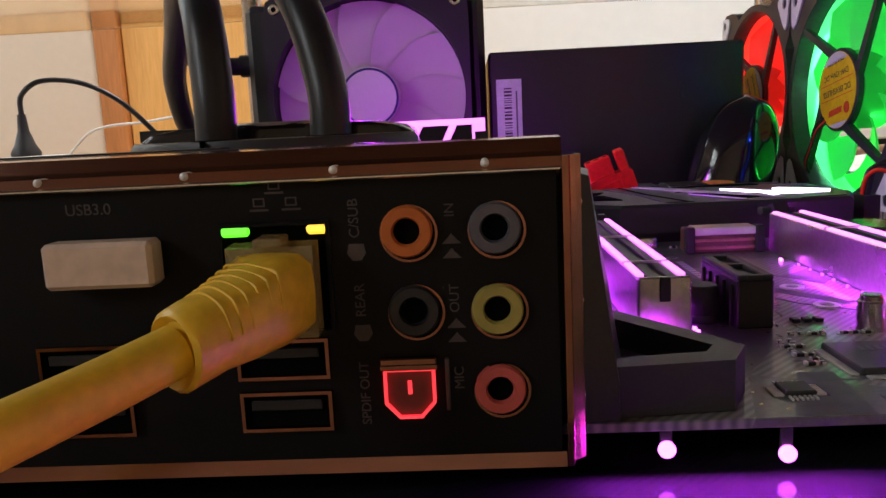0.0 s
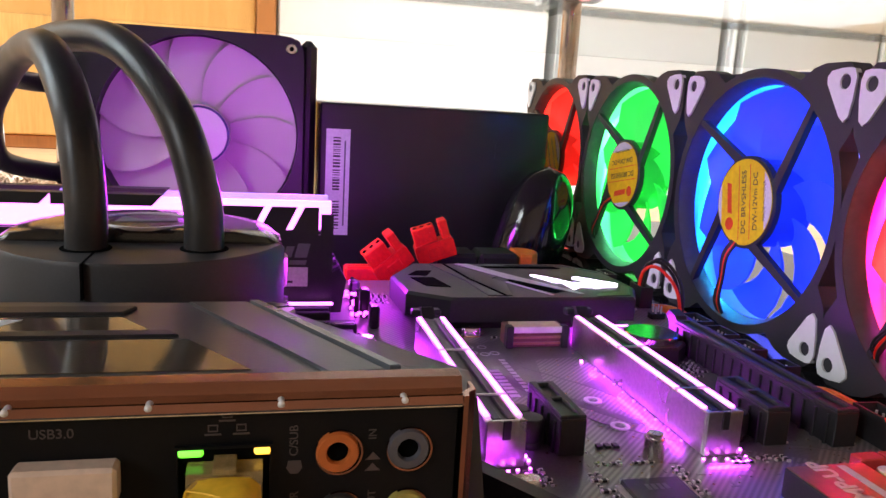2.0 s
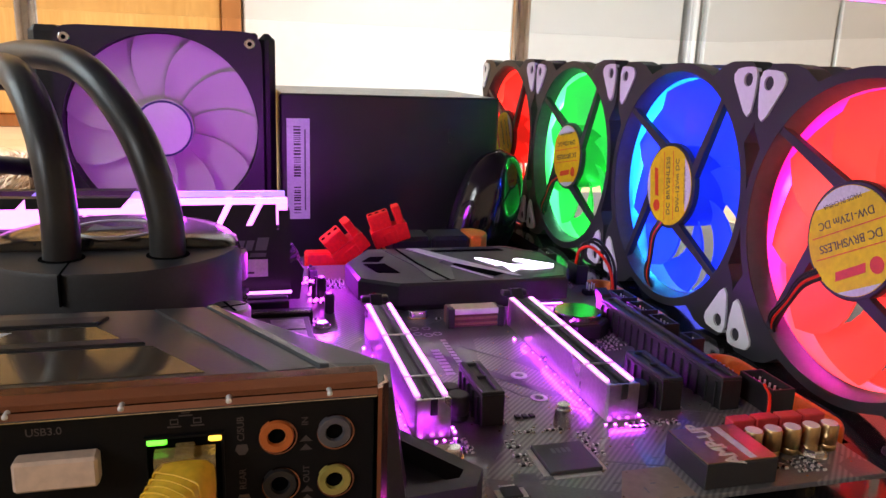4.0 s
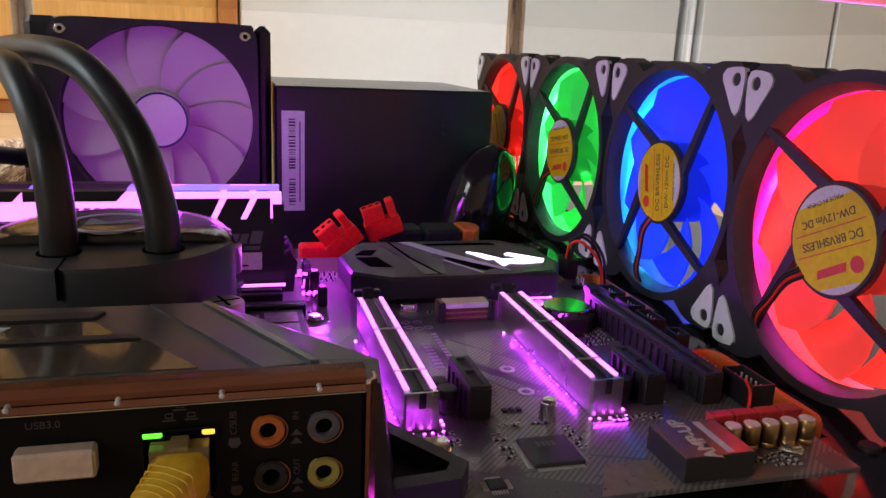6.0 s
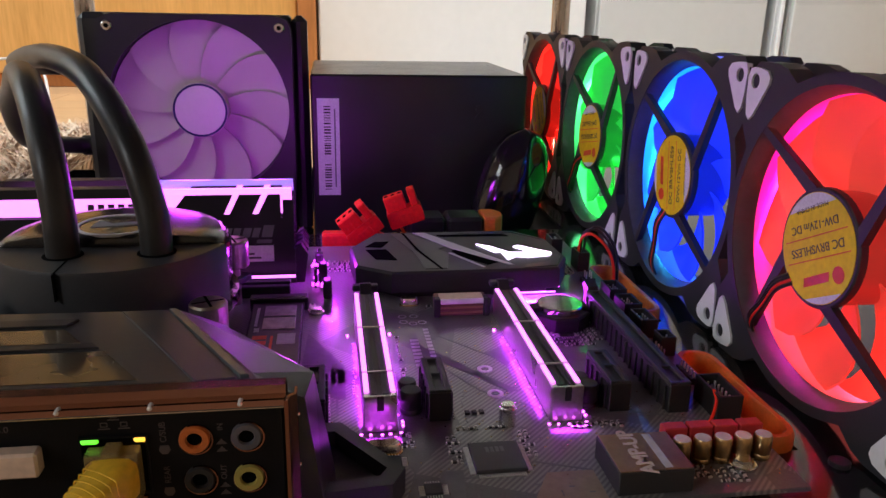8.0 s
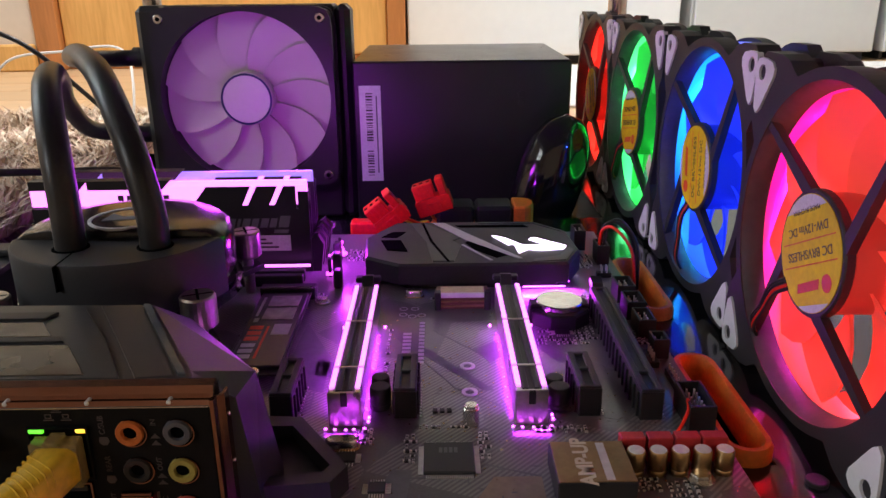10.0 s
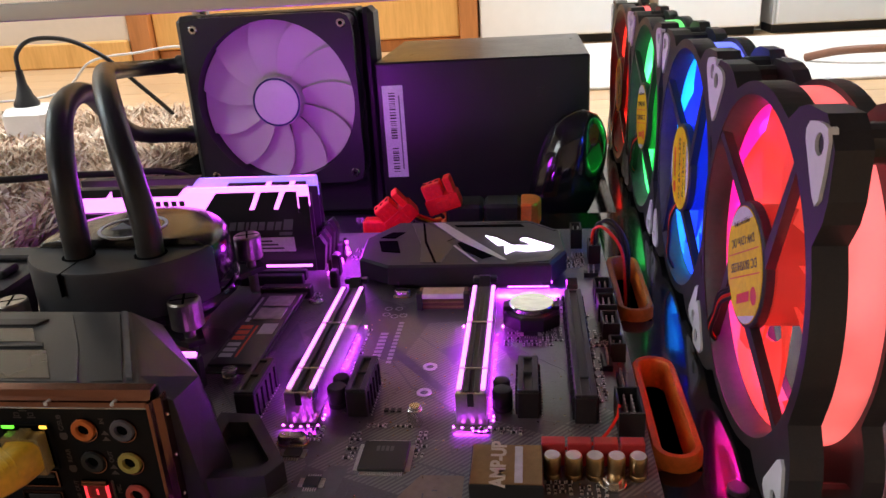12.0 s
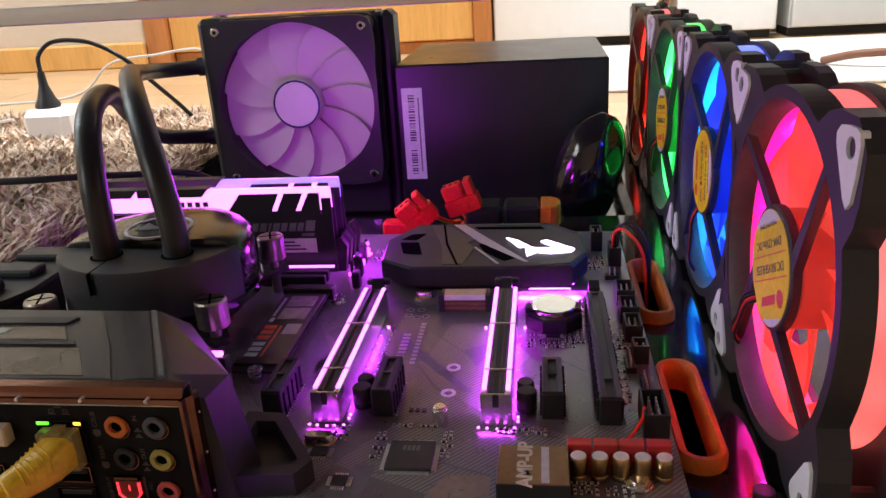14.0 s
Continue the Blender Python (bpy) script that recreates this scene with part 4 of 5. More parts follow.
for x, z in ((-50.9, 31.2), (-50.7, 19.8)):
    bm = B()
    prism(bm, [(x - 1.3, z - 0.4), (x - 0.6, z - 1.4), (x + 0.6, z - 1.4), (x + 1.3, z - 0.4), (x + 1.0, z + 0.9), (x - 1.0, z + 0.9)], -52.1, -52.0, "y")
    part("speaker_mark", bm, FAINT_PRINT, shield)
for x, z in ((-37.9, 31.2), (-37.7, 19.4)):
    for k in (-1, 1):
        bm = B()
        prism(bm, [(x - 1.3, z + k * 1.0 - 0.6), (x + 1.3, z + k * 1.0 - 0.6), (x + 0.5, z + k * 1.0 + 0.2), (x, z + k * 1.0 + 0.8), (x - 0.5, z + k * 1.0 + 0.2)], -52.1, -52.0, "y")
        part("sound_mark", bm, FAINT_PRINT, shield)
for x, z in ((-61.6, 40.0), (-63.8, 37.7), (-59.4, 37.7)):
    bm = B()
    frame_ring(bm, [(x - 0.8, z), (x + 0.8, z), (x + 0.8, z + 1.2), (x - 0.8, z + 1.2)], [(x - 0.6, z + 0.2), (x + 0.6, z + 0.2), (x + 0.6, z + 1.0), (x - 0.6, z + 1.0)], -52.1, -52.0, "y")
    m = part("network_mark", bm, FAINT_PRINT, shield)
    bm = B()
    box(bm, x - 1.3, x + 1.3, -52.1, -52.0, z - 0.6, z - 0.3, 0.02)
    part("mark_base", bm, FAINT_PRINT, m)

# small pale plug in the usb port above
bm = B()
plug = thing("usb_plug", -87, -56, 27, "small pale beige usb plug in the shield's port", "usb plug")
box(bm, -92.6, -77.6, -56.4, -52.0, 28.0, 34.3, 0.6)
part("shell", bm, BEIGE, plug)
bm = B()
box(bm, -91.6, -78.6, -52.0, -50, 28.6, 33.6, 0.1)
part("metal_tip", bm, STEEL, plug)

# yellow network cable
cable = thing("network_cable", -62, -60, 20, "yellow network cable with a ribbed boot in the port", "network cable")
bm = B()
sec = [((-61.8, -52.6, 26.8), 5.8, 6.2), ((-61.8, -56.5, 26.6), 5.8, 6.2)]
loft(bm, [[Vector((p[0] + a * w, p[1], p[2] + c * h)) for a, c in ((-1, -1), (1, -1), (1, 1), (-1, 1))] for p, w, h in sec])
part("plug_body", bm, CLEAR_PLUG, cable, "clear plug body")
bm = B()
box(bm, -63.6, -60.0, -57.5, -52.4, 32.8, 34.0, 0.2, None)
part("plug_latch", bm, CLEAR_PLUG, cable)
boot = [((-61.9, -56.3, 26.5), 5.9, 5.6, 0.25), ((-62.4, -59, 26.2), 5.9, 5.6, 0.3), ((-64.6, -63.5, 25.3), 5.6, 5.3, 0.6), ((-67.0, -67, 24.4), 5.2, 5.0, 0.9), ((-68.4, -69.3, 23.9), 5.2, 5.1, 1.0), ((-69.4, -71.2, 23.45), 5.0, 5.0, 1.0), ((-69.7, -71.7, 23.35), 4.4, 4.4, 1.0), ((-69.2, -70.9, 23.5), 3.4, 3.4, 1.0)]
bm = B()
rings = []
for p, w, h, rnd in boot:
    ring = []
    for j in range(20):
        a = 2 * math.pi * j / 20
        cx, cz = math.cos(a), math.sin(a)
        sq = max(abs(cx), abs(cz))
        k = rnd + (1 - rnd) / sq
        d = Vector((0.82, -0.57, 0)) if p[1] < -58 else Vector((1, 0, 0))
        ring.append(Vector(p) + d * cx * w * k + Vector((0, 0, cz * h * k)))
    rings.append(ring)
loft(bm, rings)
bt = part("boot", bm, YELLOW, cable, "yellow ribbed boot", True)
for i in range(6):
    f = i / 5
    c = Vector((-63.2, -60.6, 25.85)).lerp(Vector((-67.2, -67.4, 24.3)), f)
    w, h, k = 5.75 - 0.5 * f, 5.45 - 0.4 * f, 0.4 + 0.55 * f
    bm = B()
    path = []
    for j in range(13):
        a = math.pi * j / 12
        q = k + (1 - k) / max(abs(math.cos(a)), abs(math.sin(a)))
        path.append(c + Vector((0.82 * math.cos(a) * w * q, -0.57 * math.cos(a) * w * q, math.sin(a) * h * q)))
    tube(bm, path, 0.24, 6, 3)
    part("rib", bm, YELLOW, bt, "", True)
bm = B()
tube(bm, [(-69.5, -71, 23.4), (-75, -79, 21.8), (-84, -92, 19.5), (-100, -108, 14), (-135, -125, 2), (-190, -150, -30), (-260, -190, -57), (-330, -260, -57)], 3.2, 16, 8)
part("cable", bm, YELLOW, cable, "round yellow cable", True)

for ob in (shield, plug, cable):
    ob.location += Vector((-0.0016, 0, -0.0025))

# ---- solid state drive in its slot ----
ssd = thing("drive_stick", -42, 78, 3, "slim drive stick with a black label and red print", "drive")
bm = B()
box(bm, -52.5, -30.5, 36, 116, 3.2, 4.0, 0.1)
part("circuit_strip", bm, CHIP, ssd)
bm = B()
box(bm, -51.8, -31.2, 40, 108, 4.0, 5.4, 0.3)
lab = part("label_sheet", bm, mat("satin_black_label", (0.03, 0.03, 0.032), 0.3, scale=500), ssd)
for x0, x1, y0, y1, m in ((-49.5, -44.0, 46, 60, SILK), (-49.5, -44.0, 61, 76, STICKER_RED), (-51, -50.2, 44, 62, SILK_DIM), (-49.8, -48.6, 84, 104, SILK), (-40, -33, 66, 76, SILK), (-49.5, -47.5, 78, 82, SILK), (-42.6, -41.6, 46, 74, STICKER_RED)):
    n = 3 if (y1 - y0) > 12 and (x1 - x0) > 3 else 1
    for i in range(n):
        bm = B()
        q = (y1 - y0) / n
        box(bm, x0, x1, y0 + i * q, y0 + (i + 1) * q - (1.5 if n > 1 else 0), 5.4, 5.46, 0.01)
        part("printed_bar", bm, m, lab)
for y0, y1, m in ((80, 92, STEEL), (93.5, 105, STEEL)):
    bm = B()
    box(bm, -46.5, -33.5, y0, y1, 5.4, 5.75, 0.1)
    part("foil_label", bm, mat("worn_foil_label", (0.42, 0.4, 0.38), 0.45, 0.5, scale=300, vary=0.5, big=120), ssd, "scuffed grey label")
bm = B()
box(bm, -48.5, -23.5, 103.5, 109.5, 0, 6, 0.4)
part("drive_socket", bm, BLACK, board, "black drive socket")
bm = B()
box(bm, -47.5, -24.5, 102.9, 103.9, 5.6, 6.6, 0.2)
part("socket_rim", bm, STEEL, board)
bm = B()
cyl(bm, -41, 36, 2.9, 0, 3.2, n=18)
cyl(bm, -41, 36, 3.1, 4.0, 5.6, n=18)
part("drive_screw", bm, STEEL, ssd, "small steel screw", True)

ssd.location += Vector((0.0055, -0.0095, 0))

# ---- memory sticks ----


def memory_stick(y, first):
    t = thing("memory_stick", -97, y, 5, "tall black memory module with a glowing light bar", "memory module", "memory modules")
    x0, x1 = -164, -31
    bm = B()
    box(bm, x0, x1, y - 0.7, y + 0.7, 3, 34, 0.1)
    part("circuit_card", bm, BLACK, t)
    bm = B()
    loft(bm, [[Vector((x, y - 2.6, 35)), Vector((x, y + 2.6, 35)), Vector((x, y + 2.4, 44.5)), Vector((x, y + 1.4, 46.5)), Vector((x, y - 1.4, 46.5)), Vector((x, y - 2.4, 44.5))] for x in (x0, x1)])
    part("light_bar", bm, LED_RAM if first else LED_RAM_TOP, t, "glowing diffuser bar")
    for s in (-1, 1):
        f = y + s * 2.7
        a, c = sorted((f, f + s * 0.9))
        bm = B()
        prism(bm, [(x0, 7), (x1 + 1, 7), (x1 + 1, 41.5), (x1 - 4, 41.5), (x1 - 4, 33), (x1 - 5, 33), (x1 - 5, 44.2), (-79, 44.2), (-87, 34.2), (x0, 34.2)], a, c, "y")
        spread = part("heat_spreader", bm, BLACK, t)
        # two slanted lit slits
        for k in (0, 1):
            bm = B()
            xx = -62 + k * 13
            prism(bm, [(xx, 35), (xx + 2.6, 35), (xx + 7.5, 44.6), (xx + 4.6, 44.6)], *sorted((c if s > 0 else a, (c if s > 0 else a) + s * 0.15)), "y")
            part("lit_slit", bm, LED_RAM, spread)
        if s < 0:
            d0, d1 = a - 0.12, a
            for i, w in enumerate((3.4, 3.4, 1.4, 3.6, 3.2, 3.6, 3.2, 5.0)):
                bm = B()
                u = -75 + i * 4.5 - (2 if i > 2 else 0)
                prism(bm, [(u, 23.6), (u + w, 23.6), (u + w + 1.4, 28.2 if i < 7 else 29.4), (u + 1.4, 28.2 if i < 7 else 29.4)], d0, d1, "y")
                part("printed_bar", bm, SILK_DIM, spread)
            bm = B()
            prism(bm, [(-48, 20.6), (-41, 20.6), (-40.4, 22.4), (-47.4, 22.4)], d0, d1, "y")
            part("printed_bar", bm, SILK_DIM, spread)
            bm = B()
            box(bm, -62, -40, d0 - 0.05, d1, 11.5, 19.5, 0.02)
            part("paper_label", bm, WHITE_LABEL, spread)
            for i in range(3):
                bm = B()
                box(bm, -60, -46 - 3 * i, d0 - 0.12, d0 - 0.05, 13 + 2 * i, 13.9 + 2 * i, 0.01)
                part("printed_bar", bm, INK, spread)
            for i in range(6):
                bm = B()
                box(bm, -122 + i * 4.4, -119.2 + i * 4.4, y - 2.85, y - 2.55, 37.6, 40.4, 0.02)
                part("printed_bar", bm, INK, t)
    for xa, xb in ((x0, -140), (-136, -100)):
        bm = B()
        prism(bm, [(xa, 43.2), (xb, 43.2), (xb + 4, 47.6), (xa, 47.6)], y - 3.2, y + 3.2, "y")
        part("top_fin", bm, BLACK, t)
    return t


memory_stick(143, True)
memory_stick(162, False)

# ---- liquid cooler: pump, hoses, radiator ----
CX, CY = -93, 77
cooler = thing("liquid_cooler", CX, CY, 0, "black liquid cooler pump joined by two hoses to a radiator", "liquid cooler")
bm = B()
prof = [(33, 8), (34, 9), (34, 22), (40, 24), (41.5, 27), (41.5, 40), (40.4, 43.6), (37.5, 45.6), (30, 46.9), (12, 47.6)]
loft(bm, [[Vector((u, max(w, CY - 11 + 0.05 * (w - CY)) if z > 22 else w, z)) for u, w in circle(CX, CY, r, 72)] for r, z in prof])
cap = part("pump_cap", bm, mat("dark_polished_cap", (0.014, 0.014, 0.015), 0.2, bump=0.01, coat=0.2), cooler, "glossy black domed pump cap", True)
bm = B()
frame_ring(bm, circle(CX, CY + 2, 15, 36), circle(CX, CY + 2, 13.6, 36), 46.9, 47.9)
part("emblem_ring", bm, SILK, cap)
bm = B()
prism(bm, [(CX - 9, CY - 2), (CX + 9, CY + 1), (CX + 8, CY + 6), (CX - 2, CY + 3), (CX - 8, CY + 8)], 47.2, 47.9)
part("emblem", bm, SILK_DIM, cap)
# crescent manifold in front of the cap
out = [(CX + 43 * math.cos(a), CY + 43 * math.sin(a)) for a in (radians(195 + 150 * i / 28) for i in range(29))]
bm = B()
prism(bm, out + [(CX + 39, CY - 9), (CX - 39, CY - 9)], 18, 43.4, "z", 1.4)
man = part("manifold", bm, SATIN, cooler, "satin black crescent hose manifold", True)
bm = B()
box(bm, CX - 10.2, CX - 9.6, CY - 43.6, CY - 12, 34, 43.55, 0.05)
part("seam", bm, HOLLOW_SHADE, man)
bm = B()
frame_ring(bm, circle(CX, CY, 43.5, 48), circle(CX, CY, 41, 48), 17, 21)
part("retaining_ring", bm, GLOSS, cooler, smooth=False)
bm = B()
cyl(bm, CX, CY, 27, 1, 9, n=40)
part("cold_plate", bm, mat("copper_base", (0.7, 0.35, 0.2), 0.25, 1.0), cooler)
for sx in (-1, 1):
    for sy in (-1, 1):
        x, y = CX + sx * 37.5, CY + sy * 37.5
        bm = B()
        prism(bm, [(x - sx * 24, y - sy * 12), (x - sx * 12, y - sy * 24), (x + sx * 2, y - sy * 7), (x + sx * 7, y + sy * 2), (x + sx * 2, y + sy * 7), (x - sx * 7, y + sy * 2)][:: 1], 11, 13.5, "z", 0.4)
        part("bracket_arm", bm, BLACK, cooler)
        bm = B()
        loft(bm, [[Vector((u, w, z)) for u, w in circle(x, y, r, 28)] for r, z in ((2.4, 0), (2.4, 18), (6.0, 18), (6.6, 18.6), (6.6, 29.4), (6.0, 30.2))])
        nut = part("thumb_nut", bm, mat("dark_nickel", (0.4, 0.36, 0.32), 0.33, 1.0), cooler, "dark nickel thumb nut", False)
        for k in (0, 90):
            bm = B()
            box(bm, -5.4, 5.4, -0.5, 0.5, 30.15, 30.3, 0.02, spin(x, y, 0, 0, 0, k + 20))
            part("driver_slot_shade", bm, HOLLOW_SHADE, nut)
HOSE1 = [(-106, 55, 41), (-106, 56, 58), (-110, 64, 80), (-122, 90, 97), (-141, 135, 99), (-162, 185, 90), (-186, 240, 70), (-199, 295, 45), (-188, 333, 35), (-174, 343, 33)]
HOSE2 = [(-74.5, 56, 41), (-75.5, 58, 58), (-84, 68, 82), (-103, 98, 101), (-129, 144, 105), (-156, 195, 102), (-185, 255, 95), (-198, 302, 90), (-190, 335, 87), (-174, 343, 87)]
for h in (HOSE1, HOSE2):
    bm = B()
    tube(bm, h, 5.6, 18, 8)
    part("hose", bm, RUBBER, cooler, "thick black rubber hose", True)
    # black disc paints the shaded recess round the hose
    bm = B()
    x, y, z = h[0]
    cyl(bm, x, y, 6.8, 43.3, 43.65, n=28, b=0.1)
    part("hose_fitting", bm, HOLLOW_SHADE, cooler, "", True)
    bm = B()
    x, y, z = h[-1]
    cyl(bm, y, z, 7.0, x + 2, x - 8, "x", 20, 0.8)
    part("hose_fitting", bm, BLACK, cooler, "", True)
RX0, RX1, RZ1 = -156, -35, 123
bm = B()
box(bm, RX0 + 2, RX1 - 2, 330, 357, RZ + 1, RZ1 - 1, 1.5)
rad = part("radiator", bm, BLACK, cooler, "black aluminium radiator core")
for a, c in ((-174, RX0 + 1.9), (RX1 - 1.9, -26)):
    bm = B()
    box(bm, a, c, 331, 358, RZ, RZ1 - 1, 4)
    part("tank", bm, BLACK, rad)
FIN = mat("fin_aluminium", (0.1, 0.1, 0.105), 0.4, 0.6)
for i in range(34):
    z = 4 + i * 3.5
    bm = B()
    box(bm, RX0 + 6, RX1 - 6, 328.9, 330.2, z, z + 1.2, 0.1)
    part("fin", bm, FIN, rad)

# ---- fans ----


def outline(half, r, lobe, n=96):
    """A fan frame's outline: round, with four square lobes at the corners."""
    pts = []
    for i in range(n):
        a = 2 * math.pi * i / n
        c, s = abs(math.cos(a)), abs(math.sin(a))
        sq = half / max(c, s)
        off = abs(math.degrees(a) % 90 - 45)
        k = min(1, max(0, (lobe - off) / 5))
        rr = r + (min(sq, half * 1.335) - r) * k
        pts.append((rr * math.cos(a), rr * math.sin(a)))
    return pts


def fan_blade(bm, r0, r1, count, depth, sweep, base=0.0, thick=1.1):
    """One curved, twisted blade round the x axis."""
    rings = []
    for i in range(7):
        f = i / 6
        r = r0 + (r1 - r0) * f
        mid = base + sweep * f * f
        half = (0.58 - 0.05 * (1 - f)) * 2 * math.pi / count
        ring = []
        for da, back in [(j / 3 - 1, 0) for j in range(7)] + [(1 - j / 3, thick) for j in range(7)]:
            a = mid + da * half
            x = depth[0] + (depth[1] - depth[0]) * (0.5 + 0.5 * da + 0.1 * (1 - da * da)) + back
            ring.append(Vector((x, r * math.cos(a), r * math.sin(a))))
        rings.append(ring)
    loft(bm, rings)


def case_fan(name, label, color, second, glow_strength, power, x, y, turn):
    """A ring-lit case fan that stands on edge; its back with sticker and struts faces the board."""
    t = thing(name, 0, 0, 0, label, "fan", "standing case fans")
    inner = circle(0, 0, 55.5, 96)
    for d0, d1 in ((0, 9), (19.5, 25)):
        bm = B()
        frame_ring(bm, outline(60, 59.5, 19), inner, d0, d1, "x")
        part("frame_plate", bm, FAN_FRAME, t, "charcoal frame plate")
    bm = B()
    frame_ring(bm, circle(0, 0, 57.6, 72), circle(0, 0, 56.4, 72), 9, 19.5, "x")
    part("light_ring", bm, frosted("frosted_ring", tuple(0.4 + 0.55 * c for c in color), tuple(0.22 + 0.78 * c for c in color), glow_strength * 1.2), t, "glowing frosted light ring", True)
    bm = B()
    frame_ring(bm, circle(0, 0, 56.2, 72), circle(0, 0, 55.2, 72), 8.2, 22, "x")
    part("inner_ring", bm, frosted("frosted_liner", tuple(0.15 + 0.7 * c for c in second), second, glow_strength * 1.5, 0.4, color), t, "brightly lit inner ring", True)
    bm = B()
    loft(bm, [[Vector((x, u, w)) for u, w in circle(0, 0, r, 72)] for r, x in ((55.6, 0.3), (53.4, 4), (52.8, 8), (55.1, 8), (55.1, 4))], close=True)
    part("throat", bm, mat("grey_throat", (0.075, 0.075, 0.085), 0.42), t, "", True)
    for k in range(4):
        a = radians(45 + 90 * k)
        u0, w0 = 74.25 * math.cos(a), 74.25 * math.sin(a)
        # corner post and rubber pads with a screw hole
        for face, d0, d1 in ((0, -0.9, 1.5), (1, 23.5, 25.9)):
            bm = B()
            su, sw = math.copysign(1, u0), math.copysign(1, w0)
            shape = ((5, 6), (6.5, 2), (6, -8), (4.5, -17), (2, -19.5), (-1, -17), (-6, -9), (-11, -1), (-11.5, 2.5), (-9, 5.5), (-3, 6.6), (2, 6.8))
            pad = [(u0 + su * p * 0.85, w0 + sw * q * 0.78) for p, q in shape]
            hole = [(u0 + su * 2.9 * math.cos(radians(50 - 30 * i)), w0 + sw * 2.9 * math.sin(radians(50 - 30 * i))) for i in range(12)]
            frame_ring(bm, pad, hole, d0, d1, "x")
            p = part("corner_pad", bm, PAD, t, "white rubber corner pad")
        bm = B()
        cyl(bm, u0, w0, 5.2, 5, 20, "x", 14, 0.1)
        part("corner_post", bm, FAN_FRAME, t)
        # slanting strut from the motor to the rim
        bm = B()
        b0, b1 = a + radians(30), a - radians(6)
        p0, p1 = Vector((17 * math.cos(b0), 17 * math.sin(b0), 0)), Vector((56 * math.cos(b1), 56 * math.sin(b1), 0))
        d = (p1 - p0).normalized()
        n = Vector((-d.y, d.x, 0))
        prism(bm, [((p0 + n * 2.5)[0], (p0 + n * 2.5)[1]), ((p0 - n * 2.5)[0], (p0 - n * 2.5)[1]), ((p1 - n * 1.5)[0], (p1 - n * 1.5)[1]), ((p1 + n * 1.5)[0], (p1 + n * 1.5)[1])], 3.4, 0.4, "x", 0.4)
        part("strut", bm, FAN_FRAME, t)
    bm = B()
    cyl(bm, 0, 0, 21.2, 3.4, 0.2, "x", 48, 0.6)
    hub = part("motor_plate", bm, FAN_FRAME, t)
    bm = B()
    cyl(bm, 0, 0, 19.6, 0.2, -0.05, "x", 48, 0)
    st = part("sticker", bm, YELLOW_STICKER, hub, "yellow motor sticker with red and dark print")
    FACE = Matrix.Translation((-0.12, 0, 0)) @ spin(0, 0, 0, 90, 0, -90) @ spin(0, 0, 0, 0, 0, turn)
    bm = B()
    pts = [(19.4 * math.cos(x), 19.4 * math.sin(x)) for x in (radians(228 + 84 * i / 14) for i in range(15))]
    vs = [FACE @ Vector((u, w, -0.02)) for u, w in pts]
    loft(bm, [vs, [v + Vector((-0.05, 0, 0)) for v in vs]])
    part("sticker_field", bm, WHITE_LABEL, hub)
    bm = B()
    pts = [(19.4 * math.cos(x), 19.4 * math.sin(x)) for x in (radians(60 + 60 * i / 14) for i in range(15))]
    vs = [FACE @ Vector((u, w, -0.02)) for u, w in pts]
    loft(bm, [vs, [v + Vector((-0.05, 0, 0)) for v in vs]])
    part("sticker_field", bm, WHITE_LABEL, hub)
    for w in (3.6, -4.4):
        bm = B()
        vs = [FACE @ Vector((u, q, 0)) for u, q in ((-17, w - 0.2), (17, w - 0.2), (17, w + 0.2), (-17, w + 0.2))]
        loft(bm, [vs, [v + Vector((-0.05, 0, 0)) for v in vs]])
        part("sticker_line", bm, STICKER_RED, hub)
    for pts in ([(-9.5 + 3.0 * u, 10.6 + 3.0 * q) for u, q in circle(0, 0, 1, 20)], [(-5.0, 8.8), (9.0, 9.4), (9.8, 12.6), (-4.2, 12.0)]):
        bm = B()
        vs = [FACE @ Vector((u, q, 0)) for u, q in pts]
        loft(bm, [vs, [v + Vector((-0.06, 0, 0)) for v in vs]])
        part("sticker_emblem", bm, STICKER_RED, hub)
    lettering("sticker_text", "DC BRVSHLESS", 4.4, FACE, INK, hub)
    lettering("sticker_text", "DW-12Vm DC", 4.2, FACE @ Matrix.Translation((0, -8.2, 0)), INK, hub)
    lettering("sticker_text", "MADE IN CHINA", 2.4, FACE @ Matrix.Translation((0, -14.4, 0)), INK, hub)
    # emission in hub and blades stands for light thrown by the ring
    bm = B()
    cyl(bm, 0, 0, 20.0, 4.4, 22, "x", 40, 1.5)
    part("rotor_hub", bm, frosted("self_lit_rotor", tuple(0.03 + 0.6 * c for c in color), color, glow_strength * 0.25), t, "", True)
    plastic = frosted("self_lit_blade", tuple(0.05 + 0.8 * c for c in color), color, glow_strength * 0.6, 0.15)
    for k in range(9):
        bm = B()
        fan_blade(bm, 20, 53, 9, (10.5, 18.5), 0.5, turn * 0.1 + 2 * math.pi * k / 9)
        part("blade", bm, plastic, t, "frosted translucent blade, ring light added as its own glow", True)
    a = radians(-52 if turn > 150 else -80)
    for k in range(4):
        bm = B()
        d, n = Vector((0, math.cos(a), math.sin(a))), Vector((0, -math.sin(a), math.cos(a)))
        o = (k - 1.5) * 1.3
        tube(bm, [d * 19 + n * o + Vector((0.2, 0, 0)), d * 27 + n * (o + 2) + Vector((-1.6, 0, 0)), d * 38 + n * (o * 0.7 + 1) + Vector((-1.4, 0, 0)), d * 49 + n * (o + 1) + Vector((-1.0, 0, 0)), d * 56 + n * o + Vector((3, 0, 0)), d * 58 + n * o + Vector((9, 0, 0))], 0.7, 6, 5)
